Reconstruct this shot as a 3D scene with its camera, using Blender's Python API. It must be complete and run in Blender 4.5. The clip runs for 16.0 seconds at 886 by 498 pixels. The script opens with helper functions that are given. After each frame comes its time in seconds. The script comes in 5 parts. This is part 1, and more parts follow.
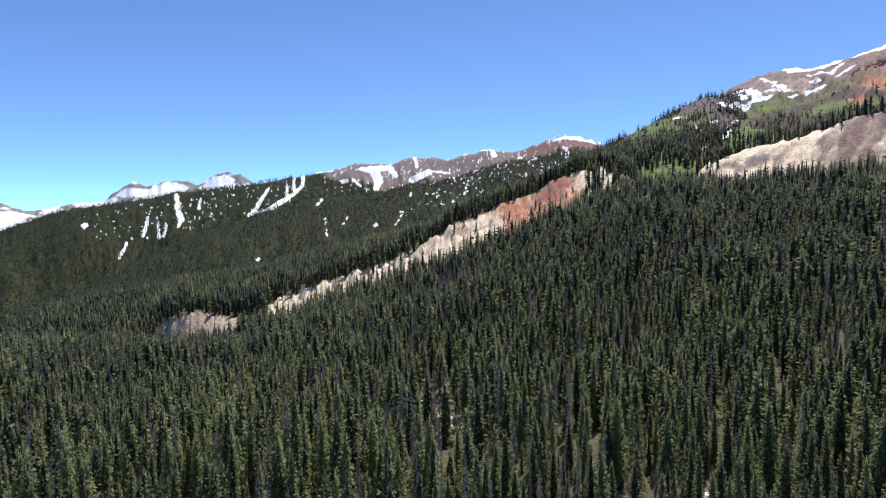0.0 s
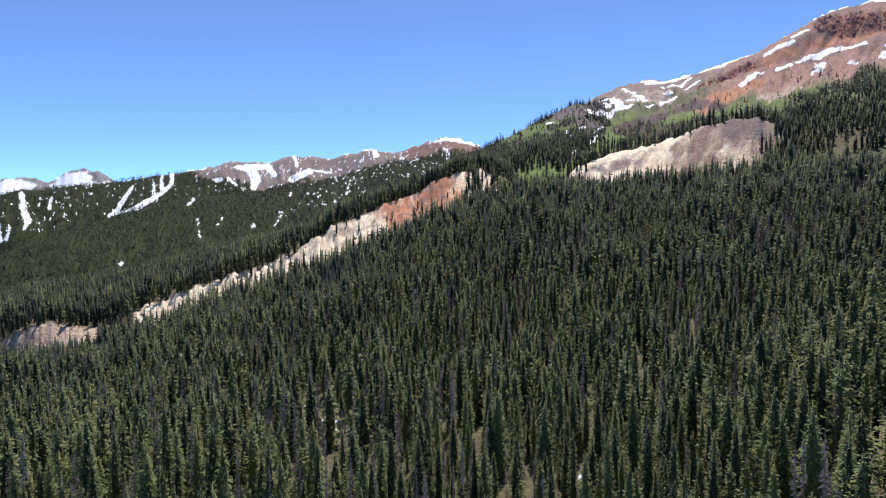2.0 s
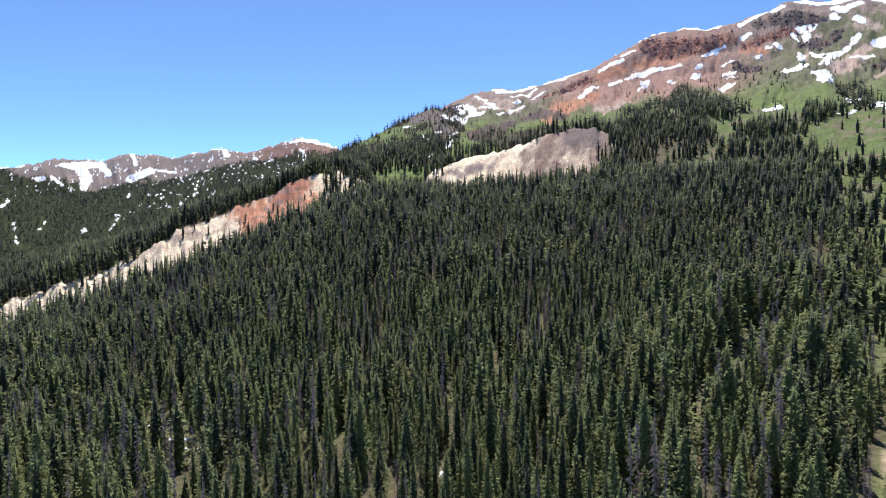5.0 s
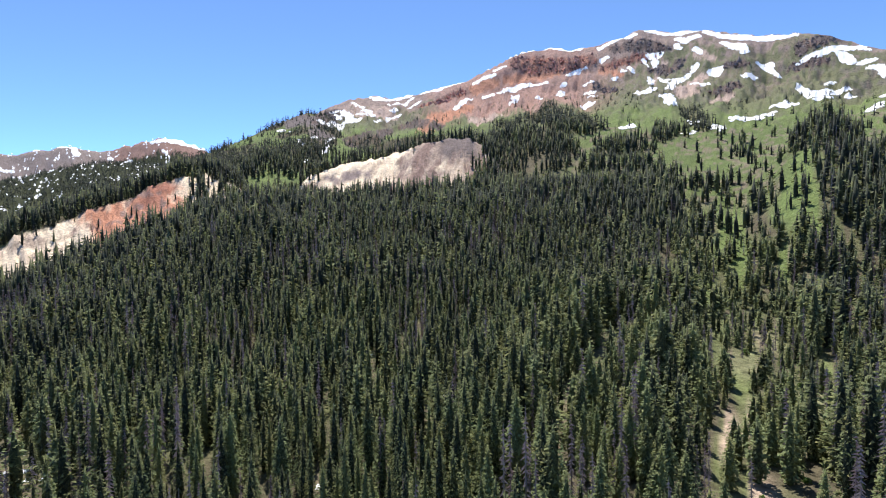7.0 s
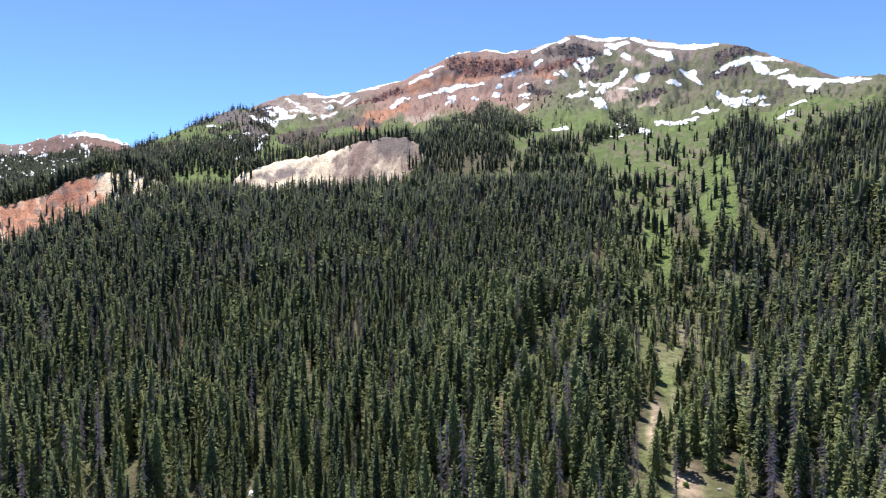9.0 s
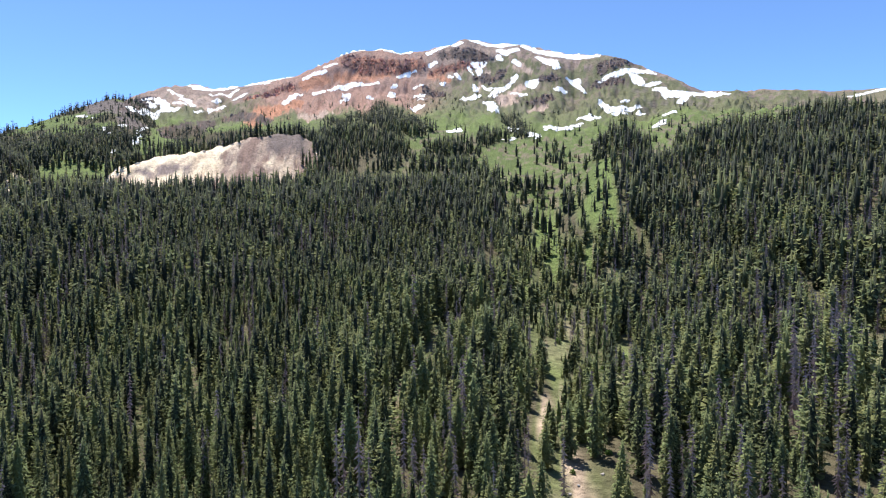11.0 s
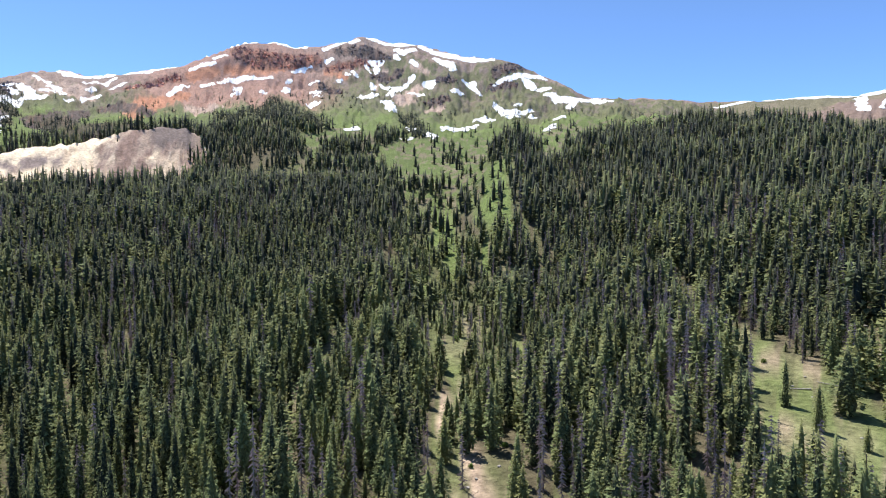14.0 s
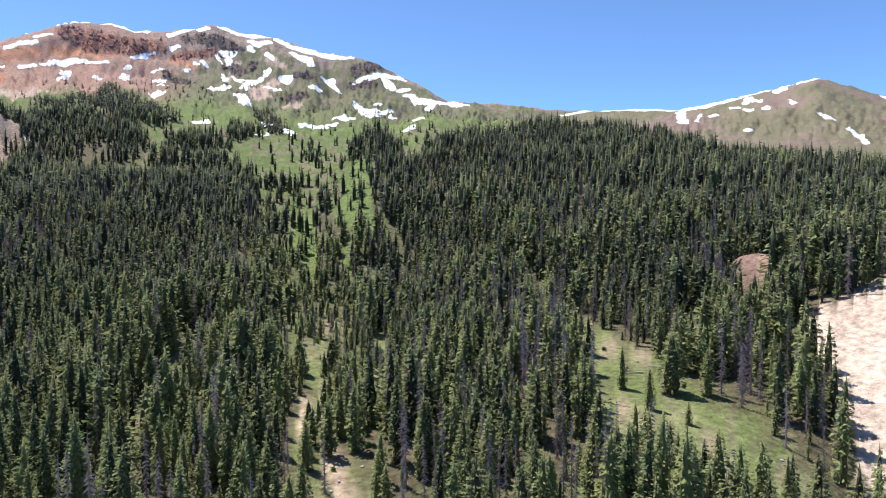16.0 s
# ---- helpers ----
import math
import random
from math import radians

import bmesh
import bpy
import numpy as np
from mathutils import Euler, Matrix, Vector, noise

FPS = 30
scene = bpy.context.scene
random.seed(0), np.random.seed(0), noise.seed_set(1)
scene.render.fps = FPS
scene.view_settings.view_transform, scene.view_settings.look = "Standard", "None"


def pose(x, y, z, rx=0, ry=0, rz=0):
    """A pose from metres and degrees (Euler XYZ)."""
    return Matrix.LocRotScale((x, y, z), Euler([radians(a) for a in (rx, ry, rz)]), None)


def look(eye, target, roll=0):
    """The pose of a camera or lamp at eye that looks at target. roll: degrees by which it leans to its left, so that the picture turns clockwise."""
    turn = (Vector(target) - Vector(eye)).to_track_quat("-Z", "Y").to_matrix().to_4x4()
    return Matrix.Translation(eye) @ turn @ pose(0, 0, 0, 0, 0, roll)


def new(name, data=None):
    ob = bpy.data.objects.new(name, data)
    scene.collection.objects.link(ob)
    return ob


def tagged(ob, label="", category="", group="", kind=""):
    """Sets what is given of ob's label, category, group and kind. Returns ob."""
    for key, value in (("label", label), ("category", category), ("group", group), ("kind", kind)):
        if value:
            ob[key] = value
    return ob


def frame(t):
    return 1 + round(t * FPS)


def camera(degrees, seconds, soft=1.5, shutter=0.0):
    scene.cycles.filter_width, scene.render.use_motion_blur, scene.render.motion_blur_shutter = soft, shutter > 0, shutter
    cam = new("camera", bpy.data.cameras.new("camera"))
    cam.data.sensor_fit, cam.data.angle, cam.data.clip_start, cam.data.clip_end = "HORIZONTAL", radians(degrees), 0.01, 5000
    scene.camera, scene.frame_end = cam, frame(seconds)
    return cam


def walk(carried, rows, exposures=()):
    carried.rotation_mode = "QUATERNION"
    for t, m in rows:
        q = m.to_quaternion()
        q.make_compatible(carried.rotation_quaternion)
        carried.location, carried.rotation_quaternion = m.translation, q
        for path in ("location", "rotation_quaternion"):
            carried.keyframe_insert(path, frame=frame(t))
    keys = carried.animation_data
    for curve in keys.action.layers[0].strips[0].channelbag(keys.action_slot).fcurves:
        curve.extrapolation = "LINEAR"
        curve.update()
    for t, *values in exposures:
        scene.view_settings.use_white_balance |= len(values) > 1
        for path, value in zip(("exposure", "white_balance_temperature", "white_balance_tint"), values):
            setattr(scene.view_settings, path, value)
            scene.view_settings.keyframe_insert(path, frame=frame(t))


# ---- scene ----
# Camera: it hovers at one spot, 52 m above the slope, and pans to the right.
cam = camera(72.55, 16.0, soft=1.1)
PAN = [  # seconds, tilt, lean, turn
    (0, 87.83, 0.38, -0.00),
    (0.5, 87.83, 0.43, -3.53),
    (1, 87.81, 0.52, -7.08),
    (1.5, 87.77, 0.61, -8.71),
    (2, 87.75, 0.65, -11.07),
    (2.5, 87.75, 0.71, -14.11),
    (3, 87.74, 0.76, -16.50),
    (3.5, 87.69, 0.76, -18.25),
    (4, 87.67, 0.80, -19.97),
    (4.2, 87.65, 0.90, -20.74),
    (6.3, 88.31, 0.79, -30.87),
    (6.5, 88.34, 0.79, -31.88),
    (7, 88.30, 0.74, -35.96),
    (7.5, 88.25, 0.75, -40.35),
    (8, 88.19, 0.77, -41.53),
    (8.2, 88.17, 0.73, -41.59),
    (10.3, 88.06, 0.46, -46.62),
    (10.5, 88.04, 0.44, -48.32),
    (11, 88.04, 0.53, -51.80),
    (11.5, 88.00, 0.53, -53.19),
    (12, 87.96, 0.54, -54.13),
    (12.5, 87.94, 0.53, -55.56),
    (13, 87.90, 0.54, -57.02),
    (13.5, 87.88, 0.54, -58.85),
    (14, 87.88, 0.51, -61.42),
    (14.5, 87.85, 0.52, -64.25),
    (15, 87.79, 0.46, -67.06),
    (15.5, 87.77, 0.45, -71.68),
    (16, 87.72, 0.50, -74.55),
]
walk(cam, [(t, pose(0, 0, 0, rx, ry, rz)) for t, rx, ry, rz in PAN], [(0, 0.58, 6450, 15), (4, 0.75, 6500, 13), (7, 0.87, 6500, 12), (11, 0.98, 6550, 10), (16, 0.98, 6600, 10)])

# Light: a high midday sun ahead of the first view, clear mountain sky.
SUN_BEARING, SUN_HEIGHT = 25.0, 63.0
sky = bpy.data.worlds.new("sky")
scene.world = sky
sky.use_nodes = True
tex = sky.node_tree.nodes.new("ShaderNodeTexSky")
tex.sky_type, tex.sun_disc = "NISHITA", False
tex.sun_elevation, tex.sun_rotation = radians(SUN_HEIGHT), radians(SUN_BEARING)
tex.altitude, tex.air_density, tex.dust_density, tex.ozone_density = 12000, 1.0, 0.0, 4.0
background = sky.node_tree.nodes["Background"]
background.inputs["Strength"].default_value = 0.25
hue = sky.node_tree.nodes.new("ShaderNodeVectorMath")
hue.operation = "MULTIPLY"
hue.inputs[1].default_value = (1.02, 1.1, 1.05)
sky.node_tree.links.new(tex.outputs["Color"], hue.inputs[0])
sky.node_tree.links.new(hue.outputs["Vector"], background.inputs["Color"])
sun = new("sun", bpy.data.lights.new("sun", "SUN"))
sun.data.energy, sun.data.angle, sun.data.color = 4.0, radians(0.5), (1.0, 0.96, 0.9)
b, e = radians(SUN_BEARING), radians(SUN_HEIGHT)
sun.matrix_world = look((1000 * math.sin(b) * math.cos(e), 1000 * math.cos(b) * math.cos(e), 1000 * math.sin(e)), (0, 0, 0))

# ---- the lie of the land: bearings in degrees from the first view, metres ----
RNG = np.random.default_rng(7)
LATTICE = RNG.random((256, 256))


def grain(x, y, shift=0):
    """Smooth value noise, 0 to 1."""
    x, y = x + 31.7 * shift, y + 17.3 * shift
    i, j = np.floor(x).astype(int), np.floor(y).astype(int)
    u, v = x - i, y - j
    u, v = u * u * (3 - 2 * u), v * v * (3 - 2 * v)
    i0, j0, i1, j1 = i & 255, j & 255, (i + 1) & 255, (j + 1) & 255
    return (LATTICE[i0, j0] * (1 - u) + LATTICE[i1, j0] * u) * (1 - v) + (LATTICE[i0, j1] * (1 - u) + LATTICE[i1, j1] * u) * v


def fractal(x, y, octaves=4, shift=0):
    total, size, norm = 0.0, 1.0, 0.0
    for k in range(octaves):
        total = total + size * grain(x * 2**k, y * 2**k, shift + k)
        norm, size = norm + size, size * 0.5
    return total / norm


def soft(v, lo, hi):
    u = np.clip((v - lo) / (hi - lo), 0, 1)
    return u * u * (3 - 2 * u)


def band(v, lo, hi, edge):
    return soft(v, lo - edge, lo + edge) * (1 - soft(v, hi - edge, hi + edge))


DENSE = np.arange(-180, 180, 0.05)


def ring(rows, blur):
    """A contour of the land: bearing, distance, height rows, as dense smooth curves."""
    az, r, z = np.array(rows, float).T
    width = max(1, int(blur / 0.05))
    kernel = np.ones(width) / width
    out = []
    for v in (r, z):
        sink = None if az[0] <= -180 else (v[0], v[-1]) if v is r else (-3000, -3000)
        c = np.interp(DENSE, az, v) if sink is None else np.interp(DENSE, (az[0] - 8, *az, az[-1] + 8), (sink[0], *v, sink[1]))
        c = np.convolve(np.concatenate((c[-width:], c, c[:width])), kernel, "same")[width:-width]
        out.append(c)
    return out


def crest(rows, blur, lower=0):
    """The same from bearing, distance, angle of rise."""
    return ring([(a, r, r * math.tan(radians(e)) - lower) for a, r, e in rows], blur)


LAND = [
    # 0: the slope under the camera, the draw with its meadow, the wooded hill beyond it
    dict(rings=[
        ring([(-180, 5, -58), (180, 5, -58)], 3),
        ring([(-180, 110, -40), (-37, 110, -50), (0, 110, -52), (40, 110, -49), (55, 115, -49), (65, 120, -52), (78, 120, -50), (95, 120, -51), (104, 120, -52), (110, 130, -60), (120, 130, -58), (180, 110, -40)], 4),
        ring([(-180, 200, -30), (-37, 200, -63), (-20, 200, -66), (0, 200, -57), (16, 200, -46), (40, 200, -43), (55, 200, -48), (64, 195, -51), (72, 200, -49), (91, 200, -49), (100, 180, -50), (106, 170, -54), (110, 165, -60), (122, 165, -58), (180, 200, -30)], 3),
        ring([(-180, 350, 0), (-37, 350, -76), (-20, 350, -84), (0, 350, -53), (16, 350, -20), (30, 350, -14), (45, 350, -16), (58, 340, -38), (66, 340, -42), (76, 340, -38), (90, 300, -40), (100, 290, -36), (106, 270, -24), (111, 265, -20), (125, 270, -20), (180, 350, 0)], 3),
        ring([(-180, 600, 40), (-37, 600, -106), (-25, 540, -104), (-20, 520, -98), (-10, 520, -70), (0, 520, -44), (8, 540, -12), (16, 560, 19), (24, 580, 26), (40, 580, 32), (50, 580, 30), (62, 580, 16), (66, 560, 46), (68.2, 560, 58), (70, 560, 50), (74, 560, 42), (82, 560, 46), (95, 540, 34), (111, 500, 5), (125, 500, 5), (180, 600, 40)], 2),
        ring([(-180, 800, 60), (-37, 700, -125), (-20, 600, -120), (0, 560, -60), (10, 600, -10), (16, 640, 10), (24, 640, 20), (40, 660, 40), (50, 660, 42), (62, 720, 66), (64.6, 700, 66), (66, 690, 86), (68.2, 680, 102), (70, 690, 94), (71.2, 705, 78), (72.2, 720, 78), (73.6, 740, 94), (76, 745, 101), (81, 780, 113), (83, 800, 126), (90, 800, 116), (94, 790, 106), (96, 780, 92), (100, 760, 74), (105, 740, 62), (111, 700, 44), (125, 700, 30), (180, 800, 60)], 1),
    ], back=0.25),
    # 1: the bench on the far side of the gully, with the pale scar along its lower edge
    dict(rings=[
        ring([(-60, 700, -170), (-37, 640, -125), (-20, 550, -112), (-10, 540, -92), (0, 535, -52), (8, 560, -16), (14.5, 600, 12), (17.5, 650, 14), (20, 700, -60), (24, 700, -300)], 1),
        ring([(-60, 740, -150), (-37, 680, -122), (-27, 640, -112), (-25.5, 630, -97), (-24.5, 610, -82), (-23.2, 600, -75), (-19.4, 600, -80), (-16, 600, -70), (-14, 605, -63), (-10.3, 610, -49), (-5.1, 615, -32), (-0.8, 620, -12), (0.9, 630, 3), (5.1, 650, 24), (7.8, 665, 33), (11.4, 685, 58), (14.5, 705, 67), (17.5, 730, 55), (20, 740, -20), (24, 740, -300)], 0.6),
        crest([(-60, 1100, -9), (-36.4, 1100, -6.4), (-29.9, 1100, -4.7), (-24.2, 1120, -4.1), (-17.1, 1120, -3.1), (-11.9, 1100, -1.9), (-8.7, 1100, -1.13), (-2.5, 1080, -0.1), (2.7, 1060, 1.9), (8.4, 1050, 3.8), (11.1, 1060, 5.2), (14.7, 1100, 6.8), (18, 1150, 6), (22, 1200, 0), (26, 1200, -20)], 1, 15),
    ], back=0.35),
    # 2: the wooded spur across the valley
    dict(rings=[
        ring([(-60, 1500, -380), (-36, 1500, -330), (-24, 1550, -260), (-5, 1600, -60), (10, 1600, 80), (18, 1600, 100), (24, 1600, -300)], 2),
        crest([(-60, 2300, -10), (-36, 2300, -6.5), (-30.8, 2300, -4.6), (-23.7, 2350, -0.66), (-17.3, 2400, 1.57), (-11.8, 2450, 3.2), (-5.8, 2450, 3.5), (-1.3, 2400, 4.3), (5.7, 2300, 6.3), (8.3, 2250, 6.5), (13, 2200, 6.2), (20, 2200, 0), (26, 2200, -14)], 1, 14),
    ], back=0.45),
    # 3: the long range with bare brown tops
    dict(rings=[
        ring([(-90, 2300, -300), (-60, 2300, -400), (-36, 2400, -330), (-20, 2400, -150), (0, 2400, -20), (15, 2200, 100), (25, 2200, -300)], 3),
        crest([(-90, 3600, 2), (-60, 3600, -1), (-36.3, 3500, -0.1), (-32.6, 3500, 1.4), (-30.6, 3500, 1.78), (-26.5, 3450, 2.5), (-23.9, 3400, 3.1), (-17.3, 3350, 4.0), (-11.8, 3300, 5.06), (-9.4, 3250, 5.5), (-8.4, 3250, 5.97), (-5, 3200, 5.9), (-2.6, 3150, 6.62), (0.4, 3100, 6.35), (4.6, 3000, 7.29), (6.5, 3000, 6.84), (9.4, 2900, 7.8), (11.4, 2850, 8.35), (12.5, 2850, 8.2), (14.7, 2800, 7.46), (20, 2700, 3), (26, 2700, -12)], 0.3, 0),
    ], back=0.5),
    # 4: the farthest snowy peaks
    dict(rings=[
        ring([(-90, 3900, -300), (-15, 3900, -100), (-10, 3900, -600)], 2),
        crest([(-90, 4700, 0.5), (-50, 4700, 2.2), (-38, 4700, 2.4), (-36.2, 4700, 1.97), (-34.8, 4700, 1.38), (-33, 4700, 1.67), (-31.4, 4700, 2.05), (-29.4, 4700, 2.17), (-28, 4700, 3.41), (-27.1, 4700, 3.9), (-26, 4700, 3.55), (-24.7, 4700, 4.06), (-22.9, 4700, 4.1), (-22, 4700, 3.78), (-20.9, 4700, 4.54), (-19.7, 4700, 4.92), (-18.5, 4700, 4.79), (-17.5, 4700, 4.1), (-13, 4700, 1.5), (-8, 4700, -6)], 0.1, 0),
    ], back=0.3),
    # 5: the knob with the hanging meadow
    dict(rings=[
        ring([(2, 1100, -300), (8, 1000, 20), (12, 850, 66), (20, 800, 60), (28, 850, 72), (33, 900, 60), (38, 1000, -200)], 2),
        crest([(2, 1150, -12), (8, 1180, 3.8), (12, 1230, 5.9), (14.7, 1250, 7.2), (17.9, 1300, 8.56), (20.5, 1350, 9.86), (23.2, 1400, 11.06), (25.2, 1450, 10.9), (26.5, 1480, 10.0), (29, 1500, 9.0), (33, 1500, 8), (38, 1500, 2), (42, 1500, -10)], 0.6, 3),
    ], back=0.5),
    # 6: the bare pale hillock
    dict(rings=[
        ring([(20, 690, -200), (22.5, 650, 12), (26, 600, 14), (32, 590, 18), (40, 600, 24), (42, 650, 30), (46, 690, -200)], 0.8),
        crest([(20, 760, -16), (22.5, 760, 4.4), (23.5, 760, 5.2), (26.3, 760, 6.4), (28.4, 760, 6.75), (31.6, 765, 7.33), (33.7, 770, 8.2), (36.4, 775, 8.7), (38.5, 775, 8.76), (40.4, 770, 7.74), (42, 765, 5.2), (46, 765, -16)], 0.4, 0),
    ], back=0.22),
    # 7: the red mountain: foot, shoulder, foot of the cliffs, crest
    dict(rings=[
        ring([(10, 1400, -400), (20, 1300, 90), (30, 1050, 90), (40, 760, 62), (50, 680, 44), (60, 700, 58), (66, 720, 68), (72, 800, 84), (80, 900, 112), (88, 1000, 100), (96, 1100, -300)], 3),
        ring([(10, 1500, -350), (20, 1400, 170), (28, 1250, 190), (34, 1150, 178), (40, 1080, 174), (45, 1000, 167), (55, 1020, 163), (62, 1020, 148), (66, 1050, 152), (75, 1150, 195), (84, 1200, 200), (90, 1250, 150), (98, 1250, -300)], 3),
        ring([(10, 1600, -300), (20, 1550, 220), (26, 1550, 290), (32, 1550, 310), (38, 1600, 350), (44, 1650, 376), (49, 1680, 390), (54, 1700, 408), (60, 1650, 375), (66, 1600, 340), (71, 1500, 290), (76, 1400, 262), (84, 1400, 250), (92, 1400, 150), (100, 1400, -300)], 3),
        crest([(10, 1700, -12), (20, 1700, 7), (24, 1700, 10.6), (25.4, 1700, 11.47), (27.5, 1720, 12.26), (30.1, 1750, 12.65), (31.1, 1760, 12.3), (33.8, 1780, 12.81), (38.1, 1820, 13.76), (40.7, 1850, 14.92), (42.8, 1880, 15.91), (44.2, 1900, 16.33), (46.5, 1920, 16.35), (48, 1930, 16.1), (49, 1940, 16.17), (51, 1960, 16.45), (52.5, 1970, 16.81), (54, 1980, 17.25), (56.2, 1980, 16.85), (59.3, 1950, 16.65), (63, 1900, 15.7), (67.1, 1850, 15.26), (68.7, 1820, 14.81), (69.7, 1800, 14.19), (73.4, 1720, 12.47), (75, 1700, 11.55), (77.1, 1680, 11.16), (79.2, 1660, 11.27), (81.3, 1640, 11.06), (84, 1640, 10.6), (90, 1640, 8), (100, 1640, -10)], 0.3, 0),
    ], back=0.5),
    # 8: the green and brown peak behind the wooded hill
    dict(rings=[
        ring([(74, 1300, -300), (80, 1250, 120), (96, 1200, 150), (111, 1200, 110), (130, 1300, 60), (150, 1300, -200)], 3),
        crest([(74, 2000, 0), (79, 2000, 10.2), (81.3, 2000, 10.8), (86, 2000, 10.4), (89, 2000, 10.14), (93.4, 2000, 10.07), (95.7, 2000, 9.8), (99.3, 2030, 10.31), (103.6, 2080, 10.92), (106.1, 2100, 11.4), (108.2, 2100, 10.58), (110.6, 2100, 9.42), (118, 2100, 7), (135, 2100, 5), (160, 2100, -5)], 0.3, 0),
    ], back=0.5),
    # 9: hills that close the valley behind the camera
    dict(rings=[
        ring([(-180, 900, 60), (-100, 900, -100), (-60, 1500, -500), (60, 1500, -800), (115, 1300, -100), (150, 900, 60), (180, 900, 60)], 6),
        ring([(-180, 2200, 420), (-100, 2600, 300), (-60, 2600, -300), (60, 2600, -700), (110, 2400, 100), (150, 2200, 380), (180, 2200, 420)], 6),
    ], back=0.3),
]
# height of the relief on each landform, and how far it is drawn out down the slope
FAR = [700, 700, 2300, 3200, 4700, 1350, 765, 1800, 2040, 2300]
ROUGH = [2.0, 12.0, 70.0, 120.0, 110.0, 36.0, 22.0, 62.0, 60.0, 40.0]


def land(az, r):
    """Height, landform, and how far up that landform (0 at its foot, one more at each contour)."""
    az, r = np.asarray(az, float), np.asarray(r, float)
    az = (az + 180) % 360 - 180
    best, kind, step = np.full(r.shape, -1e9), np.zeros(r.shape, int), np.zeros(r.shape)
    pos = np.clip((az + 180) / 0.05, 0, len(DENSE) - 1.001)
    lo = pos.astype(int)
    mix = pos - lo
    x, y = r * np.sin(np.radians(az)), r * np.cos(np.radians(az))
    for k, form in enumerate(LAND):
        rz = [[c[lo] * (1 - mix) + c[lo + 1] * mix for c in curve] for curve in form["rings"]]
        h = rz[0][1] - 0.5 * (rz[0][0] - r)
        s = np.zeros(r.shape)
        for i in range(len(rz) - 1):
            (r0, z0), (r1, z1) = rz[i], rz[i + 1]
            u = (r - r0) / (r1 - r0)
            on = u >= 0
            h = np.where(on, z0 + (z1 - z0) * np.minimum(u, 1), h)
            s = np.where(on, i + np.minimum(u, 1), s)
        over = r - rz[-1][0]
        h = np.where(over > 0, rz[-1][1] - form["back"] * over, h)
        s = np.where(over > 0, len(rz) - 1 + over / 1000.0, s)
        near = h > best - 1.3 * ROUGH[k] - 10
        if not near.any():
            continue
        hn, sn, an, rn, xn, yn = h[near], s[near], az[near], r[near], x[near], y[near]
        top = len(rz) - 1
        if k:
            # gullies and ribs that run down the slope, flattened towards the crest
            side = np.radians(an) * FAR[k]
            wide = 34.0 if k in (1, 6) else 160.0
            warp = 0.25 * wide * fractal(xn / wide, yn / wide, 2, k)
            rib = np.abs(fractal((side + warp) / wide, rn / (4.0 * wide), 4, 3 * k) - 0.5) * 2
            below = np.clip(top - sn, 0, 1) ** 0.7 * np.clip(sn * 3, 0, 1)
            small = np.abs(fractal((side + warp) / (0.22 * wide), rn / (0.6 * wide), 3, 5 * k) - 0.5) * 2
            tiny = np.abs(fractal((side + warp) / (0.07 * wide), rn / (0.25 * wide), 2, 7 * k) - 0.5) * 2
            if k == 7:
                below = below * (0.15 + 0.85 * np.clip((sn - 0.9) / 0.7, 0, 1))
            hn = hn + ROUGH[k] * ((rib - 0.3) + (0.7 if k == 6 else 0.32) * (small - 0.3) + (0.2 if k == 7 else 0.12) * (tiny - 0.3)) * below + 0.05 * ROUGH[k] * (fractal(xn / 14, yn / 14, 3, k) - 0.5)
            if k == 1:
                hn = hn + 5.0 * (np.abs(fractal(side / 9, rn / 60, 3, 96) - 0.5) * 2 - 0.3) * np.clip(sn * 2, 0, 1) * (sn < 1.05)
                # broken crags over the ruddy part
                hn = hn + 9.0 * (fractal(side / 16, rn / 40, 4, 97) - 0.5) * band(an, 6.5, 12.5, 1.0) * band(sn, 0.5, 1.02, 0.2)
            if k == 6:
                # loose crumbling spikes along its crest and face
                hn = hn + 6.0 * (np.abs(fractal(side / 11, rn / 45, 3, 95) - 0.5) * 2 - 0.3) * np.clip(sn * 2, 0, 1) * np.where(an < 33, 1.0, 0.5)
            if k == 4:
                hn = hn + 26 * (fractal(side / 40, rn / 400, 3, 91) - 0.5)
            if k == 7:
                # the cliffs under the western summit and the dark crags of the main one
                u = np.clip(sn - 2, 0, 1)
                wall = np.clip((u - 0.45 - 0.25 * (small - 0.4)) / 0.22, 0, 1) - u
                hn = hn + wall * (u < 1) * (32 * np.interp(an, [36, 41, 50, 52.5], [0, 1, 1, 0]) + 28 * np.interp(an, [51, 53.5, 57, 60, 65, 67, 69, 71], [0, 1, 1, 0, 0, 1, 1, 0]))
        else:
            hn = hn + 5.0 * (fractal(xn / 60, yn / 60, 3) - 0.5) * np.clip(rn / 150, 0, 1)
            # a bare mound in the woods
            mx, my = 318 * math.sin(radians(101.6)), 318 * math.cos(radians(101.6))
            hn = hn + 11.0 * np.exp(-(((xn - mx) ** 2 + (yn - my) ** 2) / 11.5**2) ** 1.3)
        h = np.where(near, h, -1e9)
        h[near] = hn
        up = h > best
        best, kind, step = np.where(up, h, best), np.where(up, k, kind), np.where(up, s, step)
    return best, kind, step

